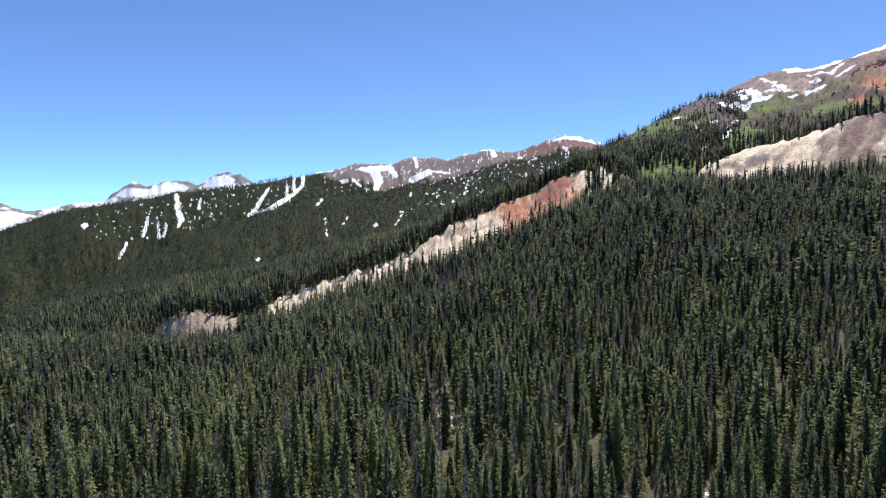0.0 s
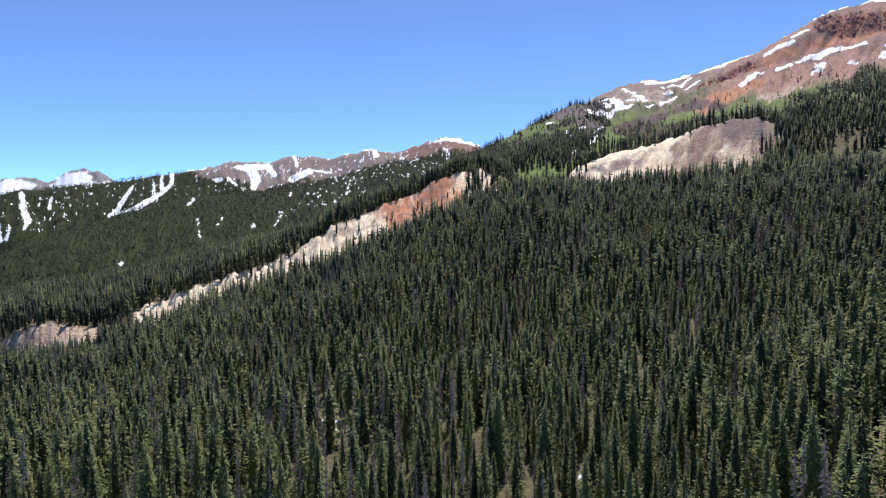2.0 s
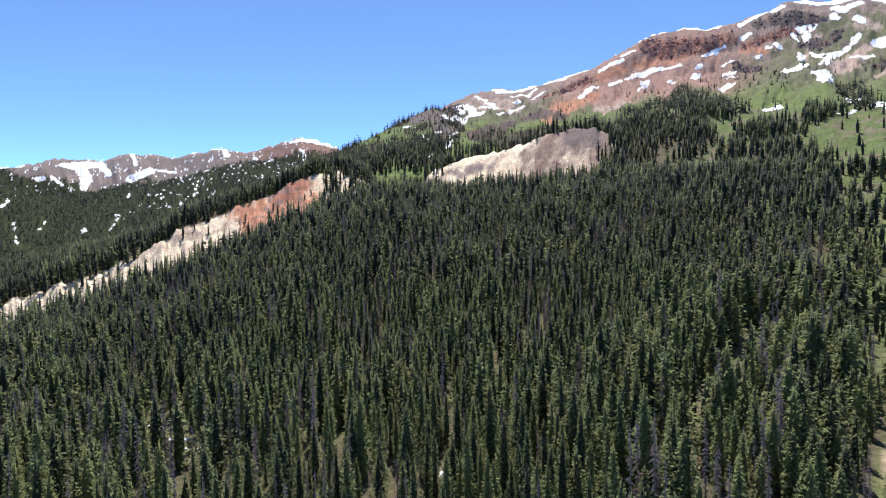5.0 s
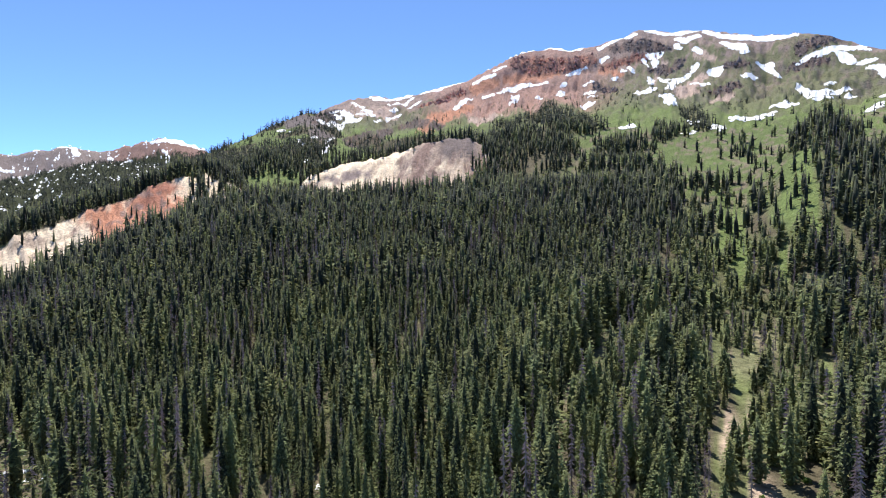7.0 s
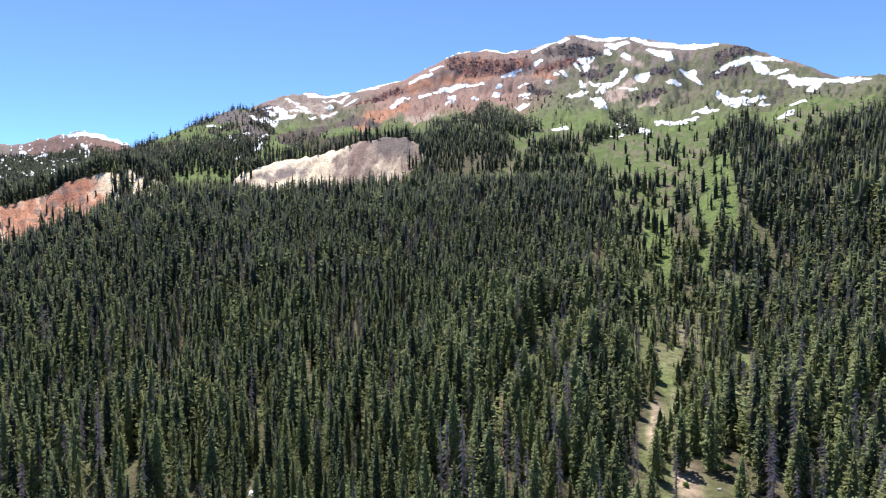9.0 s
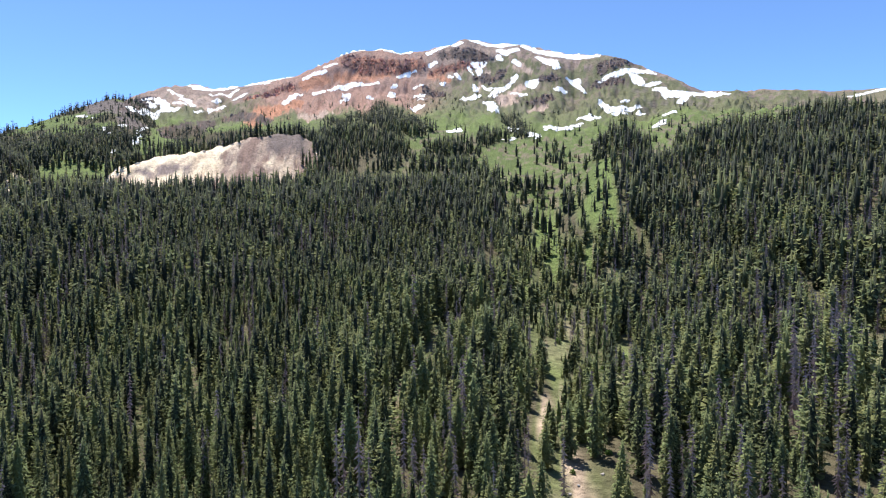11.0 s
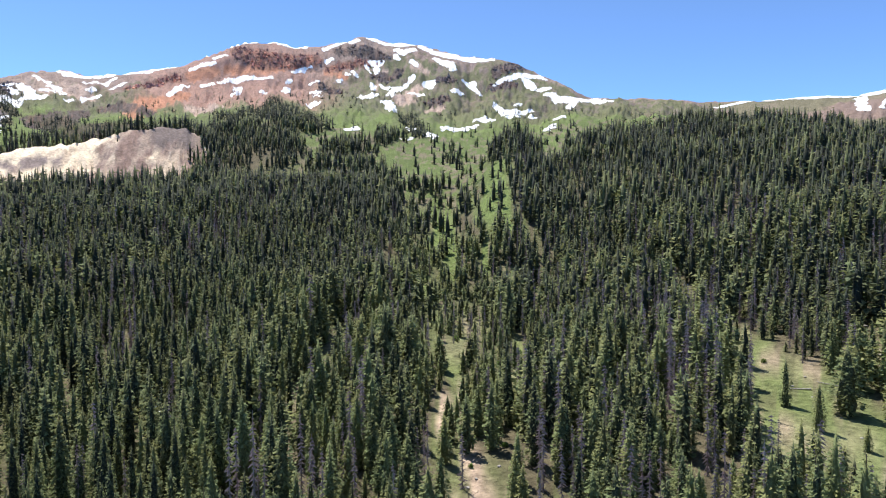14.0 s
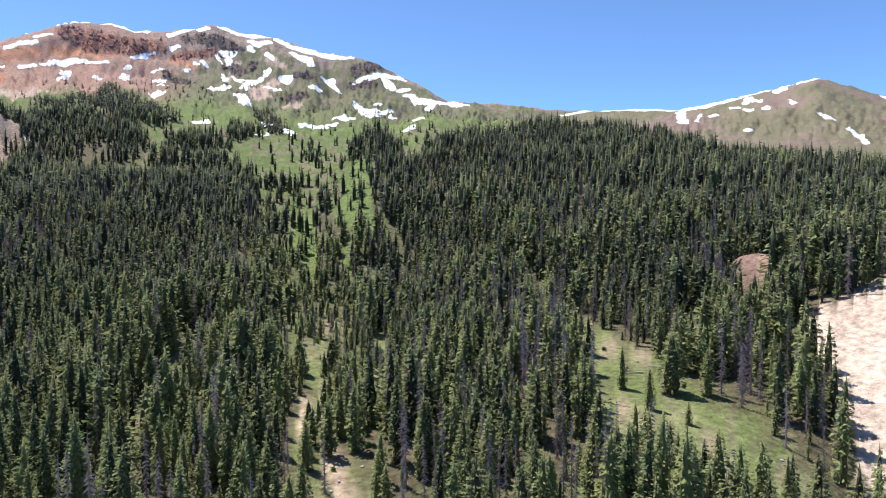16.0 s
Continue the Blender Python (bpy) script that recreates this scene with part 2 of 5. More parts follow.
# Snow lies in patches: distance, then bearing, height and half-width along each patch.
SNOW_RIDGE_A = [
    (1733, (29.06, 384, 2.9), (29.78, 371, 7.8), (30.65, 372, 7.8), (32.05, 376, 5.8), (33.15, 394, 3.9)),
    (1786, (33.96, 399, 4), (35.67, 406, 5), (37.16, 432, 5), (38.67, 456, 4)),
    (1622, (27.61, 348, 2.7), (28.05, 332, 5.5), (28.58, 324, 3.6)),
    (1542, (28.67, 313, 3.5), (29.2, 304, 6.9), (29.56, 286, 3.5)),
    (1603, (25.59, 311, 5.4), (26.15, 313, 3.6)),
    (1555, (26.02, 301, 3.5), (26.57, 281, 3.5)),
    (1553, (26.8, 310, 7), (27.24, 290, 8.7)),
    (1450, (27.32, 279, 6.5), (27.22, 257, 8.1), (27.89, 256, 6.5), (28.38, 272, 3.3)),
]
SNOW_RIDGE_B = [
    (1415, (25.56, 233, 6.4), (26.13, 255, 9.5), (26.69, 256, 7.9), (26.42, 234, 6.4)),
    (1539, (28.03, 295, 3.5), (28.57, 296, 6.1), (28.97, 294, 3.5)),
    (1177, (25.45, 171, 3.3), (25.97, 185, 2)),
    (1050, (25.22, 153, 2.4), (25, 137, 2.4)),
    (1650, (31.1, 339, 3.7), (31.9, 350, 2.8)),
    (1563, (31.23, 307, 5.3), (31.7, 314, 7)),
    (1698, (32.51, 345, 3.8), (33.24, 379, 3.8)),
    (1652, (32.84, 331, 2.8), (33.85, 353, 3.7)),
    (1526, (30.84, 279, 5.1), (31.5, 284, 4.3), (32.16, 294, 3.4)),
    (1440, (29.82, 260, 4.9), (30.15, 264, 3.2)),
]
SNOW_CLIFF_A = [
    (1555, (37.37, 289, 6.1), (37.93, 329, 7), (38.89, 360, 3.5)),
    (1662, (39.96, 356, 5.6), (40.78, 373, 3.7)),
    (1697, (41.35, 382, 4.8), (42.23, 384, 7.6), (43.37, 399, 9.5), (44.31, 402, 5.7)),
    (1699, (44.31, 399, 5.7), (45.78, 403, 3.8)),
    (1762, (39.17, 423, 4), (39.94, 438, 5.9), (40.96, 451, 5.9)),
    (1807, (40.97, 469, 4.1), (42, 485, 4.1)),
    (1842, (39.95, 479, 4.1), (40.46, 487, 3.1)),
    (1556, (42.41, 320, 5.2), (42.99, 326, 7)),
    (1619, (42.73, 340, 5.5), (42.99, 359, 5.5)),
]
SNOW_CLIFF_B = [
    (1908, (42.38, 527, 4.3), (43.31, 544, 6.4), (44.88, 559, 6.4), (46.45, 563, 8.6), (47.77, 556, 8.6), (48.83, 559, 6.4)),
    (1941, (50.52, 548, 8.7), (51.48, 569, 6.5), (52.81, 594, 4.4)),
    (1953, (52.92, 582, 6.6), (53.61, 594, 4.4)),
    (1791, (47.74, 436, 4), (48.64, 454, 6), (49.34, 466, 4)),
    (1846, (50.77, 489, 6.2), (51.2, 503, 6.2)),
    (1585, (49.31, 345, 5.3), (50, 343, 7.1)),
    (1445, (49.57, 307, 3.2), (50.11, 306, 4.9)),
    (1715, (49.32, 394, 3.9), (49.96, 405, 5.8)),
    (1346, (49.03, 260, 6.1), (49.78, 270, 7.6)),
    (1527, (47.03, 311, 8.6), (47.14, 356, 6.9)),
]
SNOW_CLIFF_C = [
    (1669, (46.93, 378, 2.8), (47.47, 395, 3.8)),
    (1499, (45.03, 333, 4.2), (45.34, 308, 3.4)),
]
SNOW_SUMMIT_A = [
    (1952, (54.72, 607, 6.6), (55.99, 585, 8.8), (57.3, 575, 8.8), (58.35, 576, 8.8), (59.03, 582, 6.6)),
    (1883, (57.14, 545, 8.5), (57.83, 529, 10.6), (58.88, 551, 8.5)),
    (1835, (57.14, 515, 6.2), (57.45, 497, 4.1)),
    (1836, (54.81, 495, 8.3), (55.34, 485, 12.4), (55.71, 491, 10.3)),
    (1787, (55.34, 461, 8), (55.33, 444, 4)),
    (1797, (54.28, 477, 5), (54.8, 444, 3)),
    (1763, (53.21, 448, 4), (53.47, 429, 3)),
    (1756, (52.52, 436, 5.9), (52.78, 433, 3.9)),
    (1724, (51.82, 408, 5.8), (52.14, 412, 3.9)),
    (1494, (53.83, 317, 6.7), (54.79, 315, 10.1), (55.21, 326, 8.4)),
]
SNOW_SUMMIT_B = [
    (1617, (55.01, 387, 7.3), (55, 351, 5.5)),
    (1624, (55.75, 380, 3.6), (56.38, 361, 7.3)),
    (1597, (56.59, 322, 9), (57.12, 359, 12.6), (57.81, 369, 7.2), (58.23, 394, 3.6)),
    (1351, (55.84, 290, 6.1), (56.37, 287, 9.1), (56.79, 240, 7.6)),
    (1699, (58.34, 397, 5.7), (58.81, 423, 5.7)),
    (1539, (58.33, 339, 3.5), (59.01, 331, 6.9), (59.64, 333, 6.9)),
    (1794, (58.71, 487, 10.1), (59.02, 472, 6)),
    (1019, (52.47, 160, 2.3), (53.38, 166, 3.4)),
    (1658, (60.06, 389, 11.2), (60.48, 389, 11.2), (60.37, 372, 7.5)),
]
SNOW_BOWL_A = [
    (1873, (59.4, 569, 8.4), (60.7, 538, 10.5), (62.24, 519, 14.7), (63.78, 510, 12.6), (65.04, 501, 8.4), (66.29, 499, 4.2)),
    (1788, (60.8, 505, 8), (61.47, 486, 12.1), (62.14, 473, 14.1), (62.55, 447, 8)),
    (1662, (63.47, 403, 3.7), (64.28, 381, 5.6), (65.09, 348, 3.7)),
    (1692, (64.38, 395, 7.6), (64.43, 393, 7.6)),
    (1714, (66.29, 385, 5.8), (67.04, 403, 5.8), (68.02, 412, 7.7), (69.24, 422, 9.6), (70.44, 418, 7.7), (71.15, 407, 5.8)),
    (1675, (69.14, 403, 7.5), (69.62, 385, 11.3), (69.96, 369, 7.5)),
    (1638, (70.68, 358, 7.4), (71.25, 364, 5.5)),
]
SNOW_BOWL_B = [
    (1577, (70.92, 337, 5.3), (71.86, 338, 5.3), (72.1, 317, 12.4), (73.03, 313, 12.4), (73.95, 313, 10.6), (75.3, 326, 8.9), (76.41, 305, 7.1), (77.16, 300, 3.5)),
    (1520, (73.26, 290, 8.5), (73.49, 295, 10.2)),
    (1374, (66.29, 284, 3.1), (66.69, 265, 7.7), (67.28, 242, 10.8), (68.02, 248, 10.8), (69, 255, 6.2), (69.72, 267, 3.1)),
    (1475, (68.36, 286, 5), (68.85, 298, 5)),
    (1277, (67.53, 225, 2.9), (68.51, 231, 4.3)),
    (1220, (64.53, 210, 4.1), (65.54, 213, 6.9), (66.19, 213, 4.1)),
    (1120, (61.6, 175, 3.8), (62.48, 175, 6.3), (63.51, 175, 6.3), (64.78, 195, 3.8)),
]
SNOW_BOWL_C = [
    (1019, (59.88, 154, 3.4), (60.67, 150, 4.6)),
    (1101, (58.31, 177, 4.9), (58.68, 175, 4.9)),
    (963, (57.78, 135, 2.2), (58.57, 141, 2.2)),
    (1593, (62.49, 353, 7.2), (63.16, 352, 8.9)),
    (1371, (69.87, 241, 4.6), (70.21, 242, 3.1)),
    (1170, (72.1, 201, 2.6), (72.66, 206, 3.9)),
    (1078, (71.16, 162, 2.4), (71.64, 174, 3.6), (71.92, 178, 1.8)),
]
SNOW_RANGE_A = [
    (3092, (-23.73, 169, 8.7), (-23.71, 93, 12.2), (-23.41, 37, 12.2), (-23.65, 5, 6.9)),
    (3045, (-15.97, 207, 5.1), (-16.68, 131, 10.3), (-17.33, 75, 10.3), (-17.79, 53, 8.6)),
    (3052, (-12.94, 271, 8.6), (-13.06, 209, 10.3), (-13.83, 162, 10.3), (-14.85, 120, 13.7), (-15.85, 85, 10.3), (-17.25, 65, 5.1)),
    (3225, (-13.76, 262, 7.2), (-13.82, 194, 10.9)),
    (3085, (-14.42, 209, 5.2), (-14.44, 137, 6.9)),
    (3169, (-21.82, 146, 5.3), (-21.98, 92, 7.1)),
    (3030, (-26.02, 50, 6.8), (-26.21, -1, 6.8), (-26.44, -38, 6.8)),
    (2941, (-25.24, 24, 5), (-25.23, -38, 6.6)),
    (2889, (-24.59, 10, 4.9), (-24.83, -36, 4.9)),
]
SNOW_RANGE_B = [
    (3178, (-30.72, 8, 10.7), (-30.6, 15, 10.7)),
    (2823, (-27.65, -67, 4.8), (-28.3, -121, 4.8)),
    (3103, (-6.82, 296, 17.4), (-4.97, 302, 17.4), (-4.45, 250, 13.9)),
    (3020, (-6.56, 295, 20.4), (-6.04, 228, 23.8), (-6.32, 179, 13.6)),
    (3134, (-7.61, 295, 14.1), (-6.56, 283, 14.1)),
    (3082, (-2.68, 359, 10.4), (-2.42, 298, 8.7)),
    (2924, (-2.86, 221, 16.4), (-2.05, 241, 19.7), (-1.25, 264, 16.4)),
    (2960, (-0.98, 271, 6.7), (0.62, 255, 6.7)),
    (2951, (4.63, 378, 13.3), (4.89, 335, 13.3)),
    (3049, (0.36, 345, 5.1), (2.5, 365, 5.1), (4.36, 377, 6.9)),
    (3074, (-9.3, 228, 13.8), (-9.09, 226, 13.8)),
]
SNOW_RANGE_C = [
    (2995, (-8.41, 236, 6.7), (-7.74, 195, 6.7)),
    (2819, (10.39, 388, 6.3), (11.42, 403, 12.7), (12.95, 390, 15.8), (14.46, 365, 9.5)),
    (2702, (11.21, 341, 9.1), (11.37, 336, 9.1)),
    (2770, (8.57, 297, 12.5), (8.52, 298, 6.2)),
    (2861, (7.21, 318, 9.6), (7.37, 312, 9.6)),
    (3270, (-11.77, 289, 5.5), (-10.22, 297, 5.5)),
]
SNOW_SPUR_A = [
    (2023, (-11, 28, 4.5), (-10.97, -5, 5.7), (-10.82, -40, 4.5)),
    (2052, (-8.92, 32, 3.5), (-9.51, 3, 3.5)),
    (2350, (-11.29, 103, 7.9), (-11.81, 78, 5.3)),
    (1902, (-17.12, -99, 5.3), (-16.97, -94, 5.3)),
    (1972, (-16.26, -69, 4.4), (-16.21, -65, 4.4)),
    (1960, (0.93, 105, 4.4), (0.98, 63, 4.4)),
    (2146, (2.49, 179, 3.6), (2.05, 105, 4.8)),
    (1923, (-4.49, 2, 4.3), (-3.79, 43, 4.3)),
    (1930, (-6.41, 2, 6.5), (-6.3, 6, 6.5)),
    (2294, (-3.08, 117, 7.7), (-2.97, 125, 7.7)),
]
SNOW_KNOB_A = [
    (1339, (24.62, 245, 4.5), (24.93, 233, 3)),
    (1110, (22.72, 168, 3.1), (22.94, 154, 2.5)),
    (1249, (20.97, 205, 1.7), (21.89, 200, 1.7)),
    (956, (23.32, 110, 3.2), (23.45, 113, 3.2)),
    (1146, (23.97, 174, 2.6), (24.06, 177, 2.6)),
    (1002, (25.13, 136, 2.3), (24.91, 126, 1.7)),
    (1160, (25.34, 168, 2.6), (25.81, 180, 1.6)),
]
SNOW_PEAK_A = [
    (1981, (83.92, 307, 4.5), (88.51, 359, 5.6), (90.99, 356, 6.7), (93.4, 346, 6.7), (95.75, 343, 8.9), (97.57, 334, 11.1), (99.35, 361, 11.1), (101.07, 381, 11.1), (102.74, 393, 8.9), (104.36, 408, 6.7), (106.12, 414, 4.5)),
    (1704, (95.98, 320, 9.6), (96.03, 253, 9.6), (96.45, 239, 5.7)),
    (1642, (97.58, 278, 3.7), (97.22, 238, 2.8)),
    (1915, (101.29, 353, 10.8), (101.08, 328, 6.5)),
    (1866, (101.71, 333, 6.3), (102.17, 324, 6.3)),
    (2032, (103.36, 380, 13.7), (103.76, 388, 11.4)),
    (1814, (100.01, 306, 6.1), (100.44, 308, 6.1)),
    (1759, (101.21, 290, 7.9), (101.42, 289, 7.9)),
]
SNOW_PEAK_B = [
    (1732, (102.34, 286, 3.9), (102.68, 286, 5.8)),
    (1703, (98.39, 268, 3.8), (98.74, 276, 5.7)),
    (1784, (104.3, 314, 4), (104.58, 294, 4)),
    (1556, (106.35, 238, 2.1), (107.43, 212, 2.6)),
    (1359, (108.25, 181, 3.1), (108.99, 159, 4.6), (109.43, 135, 4.6)),
    (1411, (101.1, 191, 3.2), (101.44, 189, 4.8)),
    (2053, (110.37, 339, 4.6), (110.65, 334, 4.6)),
]
SNOW_RANGE_LIST = SNOW_RANGE_A + SNOW_RANGE_B + SNOW_RANGE_C
SNOW_SPUR_LIST = SNOW_SPUR_A
SNOW_PATCHES = [
    ((5, 7), SNOW_RIDGE_A + SNOW_RIDGE_B),
    ((7,), SNOW_CLIFF_A + SNOW_CLIFF_B + SNOW_CLIFF_C),
    ((7,), SNOW_SUMMIT_A + SNOW_SUMMIT_B),
    ((7,), SNOW_BOWL_A + SNOW_BOWL_B + SNOW_BOWL_C),
    ((3,), SNOW_RANGE_A + SNOW_RANGE_B + SNOW_RANGE_C),
    ((2, 3), SNOW_SPUR_A),
    ((5, 7), SNOW_KNOB_A),
    ((7, 8), SNOW_PEAK_A + SNOW_PEAK_B),
]

# Bare rock and scree on the red mountain, in the same way.
LIE_DARKRED_A = [
    (1813, (43.04, 497, 24.4), (44.86, 482, 36.7), (47.49, 474, 32.6), (49.61, 500, 20.4)),
    (1631, (34.18, 319, 7.3), (36.14, 348, 12.8), (38.15, 386, 12.8)),
    (1821, (51.19, 463, 16.4), (53.32, 482, 16.4), (55.45, 485, 12.3)),
]
LIE_DARKRED = LIE_DARKRED_A
LIE_ORANGE_A = [
    (1760, (42.24, 428, 17.8), (44.32, 432, 15.8), (46.95, 444, 9.9)),
    (1344, (34.39, 211, 18.1), (35.62, 244, 24.2), (37.11, 265, 21.1), (38.63, 301, 15.1)),
    (1734, (39.16, 402, 19.5), (40.95, 421, 19.5)),
    (1824, (48.81, 480, 14.4), (49.87, 488, 12.3)),
    (1772, (50.93, 450, 13.9), (52.25, 427, 11.9)),
]
LIE_ORANGE = LIE_ORANGE_A
LIE_DARKROCK_A = [
    (1872, (52.01, 539, 16.8), (54.4, 537, 27.4), (56.08, 510, 16.8)),
    (1744, (55.44, 432, 19.6), (56.28, 416, 23.5), (57.55, 446, 11.8)),
    (1763, (66.54, 448, 17.8), (67.77, 460, 19.8), (68.99, 461, 13.9), (66.29, 422, 9.9)),
    (1304, (35.61, 216, 11.7), (33.67, 230, 17.6), (32.23, 236, 11.7)),
    (1274, (27.62, 185, 20), (29.43, 190, 20), (30.82, 219, 11.5)),
    (1455, (60.68, 295, 19.6), (61.72, 305, 16.4)),
    (1465, (25.72, 305, 23), (24.85, 238, 19.8)),
    (1612, (50.38, 366, 18.1), (51.44, 352, 18.1)),
    (1668, (61.2, 402, 15), (62.49, 400, 11.2)),
    (1668, (66.29, 376, 18.7), (67.77, 385, 15)),
]
LIE_DARKROCK = LIE_DARKROCK_A
LIE_SCREE_PINK_A = [
    (1517, (58.33, 305, 17), (57.54, 300, 17), (59.38, 368, 13.6)),
    (1713, (55.16, 363, 9.6), (55.7, 427, 9.6), (56.08, 452, 7.7)),
    (1756, (59.13, 467, 19.7), (59.91, 438, 13.8)),
    (1281, (39.11, 236, 17.3), (40.64, 234, 17.3)),
    (1551, (31.31, 291, 17.4), (29.94, 308, 24.4), (27.69, 311, 24.4)),
    (1383, (61.2, 273, 10.9), (60.41, 259, 7.8)),
]
LIE_SCREE_PINK = LIE_SCREE_PINK_A

# Openings in the forest: bearing, distance, half-width.
CLEARING = [(83.7, 336, 2.6), (85.6, 294, 3.4), (88.3, 250, 6.0), (90.2, 220, 8.5), (92.0, 200, 12.5), (94.8, 184, 16.5), (97.8, 165, 17.0), (100.5, 151, 15.9), (103.9, 139, 13.1), (106.8, 141, 9.3)]
CLEARING_WEST = [(90.6, 192, 6.5), (90.9, 166, 6.5), (91.6, 148, 5.5)]
CLEARING_SOUTH = [(93.5, 140, 4.5), (97.5, 130, 5.5), (102.0, 124, 5.5)]
GLADE = [(95.4, 267, 3.5), (96.6, 246, 4.2), (97.0, 225, 3.0)]
SCREE = [(111.3, 258, 5.3), (108.1, 239, 12.4), (109.8, 213, 12.4), (111.3, 193, 11.3), (112.4, 178, 10.0), (112.9, 163, 11.5)]
MOUND = [(101.5, 312, 11.5), (101.7, 299, 10.5)]
DRAW_LOW = [(65.4, 96, 4.0), (65.0, 112, 6.0), (64.2, 127, 5.2)]
DRAW_SIDE = [(68.6, 194, 3.5), (68.5, 215, 4.5), (68.2, 246, 4.0)]
SANDY = [(65.6, 104, 4.0), (65.2, 116, 4.4), (64.2, 127, 3.6)]
SANDY_TOO = [(60.8, 146, 0.6), (61.4, 166, 1.4), (63.3, 188, 1.6)]
TONGUE = [(61.6, 430, 7.0), (60.6, 500, 11.0), (61.0, 560, 20.0), (61.5, 620, 30.0), (61.8, 727, 44.0)]
TONGUE_EAST = [(68.2, 425, 5.0), (66.6, 465, 8.0), (66.0, 520, 12.0), (65.0, 600, 20.0)]
GULLY = [(71.6, 650, 6.1), (72.2, 883, 10.8), (72.7, 981, 11.0)]
DRAW_MID = [(60.2, 126, 1.0), (60.6, 142, 1.6), (61.5, 164, 2.4), (63.2, 188, 3.2)]
DRAW_UP = [(62.6, 196, 3.2), (62.2, 215, 4.6), (61.9, 247, 5.0)]
YOUNG_BELT = [(62.0, 128, 7.0), (62.4, 190, 11.0), (63.0, 260, 17.0), (62.6, 340, 24.0), (62.4, 440, 30.0)]
# small grassy gaps between the draw and the meadow
STEPS = [
    [(64.6, 260, 3.0), (64.9, 284, 4.2)], [(63.1, 296, 3.0), (63.3, 327, 4.6)], [(60.5, 280, 2.6), (60.6, 304, 4.0)],
    [(59.1, 336, 3.6), (59.3, 368, 5.4)], [(56.8, 352, 3.2), (56.7, 390, 5.4)], [(67.5, 336, 4.0), (67.7, 374, 6.2)],
    [(62.2, 370, 4.0), (62.0, 410, 6.0)], [(65.4, 372, 3.6), (65.6, 412, 6.0)], [(69.8, 392, 3.0), (69.6, 420, 5.0)],
]
POCKET = [(47.9, 386, 5.1), (48.5, 385, 4.3)]
THIN = [(-1.4, 214, 9.0), (0.2, 170, 8.0), (2.0, 118, 6.0)]
GAP = [(46.2, 110, 1.0), (46.5, 122, 1.5), (47.2, 145, 2.4), (48.8, 177, 3.2), (50.8, 203, 3.4), (52.4, 240, 3.0)]
# not an opening: trees here are shorter, with sunlight painted into their tone
SUNNY_BANK = [(48.8, 108, 4.5), (49.6, 145, 6.0), (51.6, 178, 7.0), (53.6, 206, 8.0), (55.0, 240, 8.0)]
LIE_CRAG_A = [
    (718, (27, 64, 9.7), (27.92, 67, 9.7)),
    (721, (28.79, 67, 8.1), (29.32, 72, 6.5)),
    (724, (25.06, 65, 7.3), (26.15, 59, 6.5)),
]
LIE_CRAG = LIE_CRAG_A
LIE_GRASS_A = [
    (1237, (17.17, 183, 8.3), (19.09, 194, 12.5), (21.2, 168, 8.3)),
    (857, (18.4, 72, 11.6), (20.76, 79, 11.6), (23.06, 78, 11.6)),
    (1133, (25.7, 122, 17.8), (27.39, 169, 17.8), (28.83, 181, 15.3)),
    (941, (26.99, 109, 8.5), (25.71, 98, 8.5)),
]
LIE_GRASS = LIE_GRASS_A
LIE_KNOBROCK_A = [
    (1342, (21.88, 237, 12.1), (23.46, 246, 18.1), (25.01, 243, 13.6)),
    (1197, (24.14, 198, 10.8), (25.24, 184, 10.8)),
]
LIE_KNOBROCK = LIE_KNOBROCK_A

# Last snow in the shade of the forest: bearing, distance, radius.
SHADE_SNOW = [(-1.4, 197, 1.0), (0.8, 172, 1.3), (-2.3, 183, 0.7), (-0.9, 162, 0.7), (2.1, 121, 0.9), (4.2, 293, 1.4), (1.6, 257, 0.9), (11.1, 206, 1.0), (35.4, 162, 1.0), (35.3, 166, 1.2), (36.5, 298, 1.5), (28.9, 209, 0.8), (22.7, 252, 0.9), (11.2, 202, 1.0), (4.2, 295, 1.8), (0.6, 163, 1.2), (18.4, 219, 0.8), (45.7, 163, 1.0), (-0.6, 176, 0.8), (1.9, 160, 0.6), (-1.9, 201, 1.1), (24.1, 118, 0.9), (40.5, 176, 0.9), (33.0, 240, 1.0)]
# Fallen logs: bearing, distance, way they point.
FALLEN = [(1.3, 208, 62), (2.4, 199, 40), (0.2, 155, 10), (1.5, 134, 25), (-0.4, 150, 170), (2.6, 121, 120), (94.4, 206, 70), (88.0, 299, 120), (95.4, 188, 20), (80.7, 145, 30), (70.9, 152, 140), (92.0, 200, 100), (61.6, 314, 20), (86.0, 308, 150), (97.5, 239, 45), (92.6, 137, 75), (1.4, 191, 40), (2.5, 213, 160), (76.8, 196, 30)]
# Boulders: bearing, distance, radius.
BOULDERS = [(95.3, 276, 1.6), (95.9, 272, 1.8), (96.4, 274, 1.3), (95.6, 267, 1.3), (104.8, 151, 0.6), (104.1, 152, 0.4), (91.6, 202, 0.4), (93.0, 195, 0.4), (64.5, 188, 0.5), (63.2, 173, 0.5), (66.6, 126, 0.4), (64.4, 120, 0.3), (63.6, 116, 0.4), (95.0, 181, 0.3), (96.4, 167, 0.3), (92.5, 211, 0.4), (100.5, 148, 0.3)]
# Willow bushes: bearing, distance, radius.
WILLOWS = [(66.7, 210, 1.8), (67.5, 220, 2.1), (68.4, 227, 2.1), (69.3, 223, 1.7), (68.0, 211, 1.6), (62.5, 245, 1.6), (66.2, 295, 1.7), (96.6, 250, 1.4), (63.9, 125, 0.7), (63.1, 138, 0.8), (67.1, 136, 0.9), (89.5, 222, 1.0)]

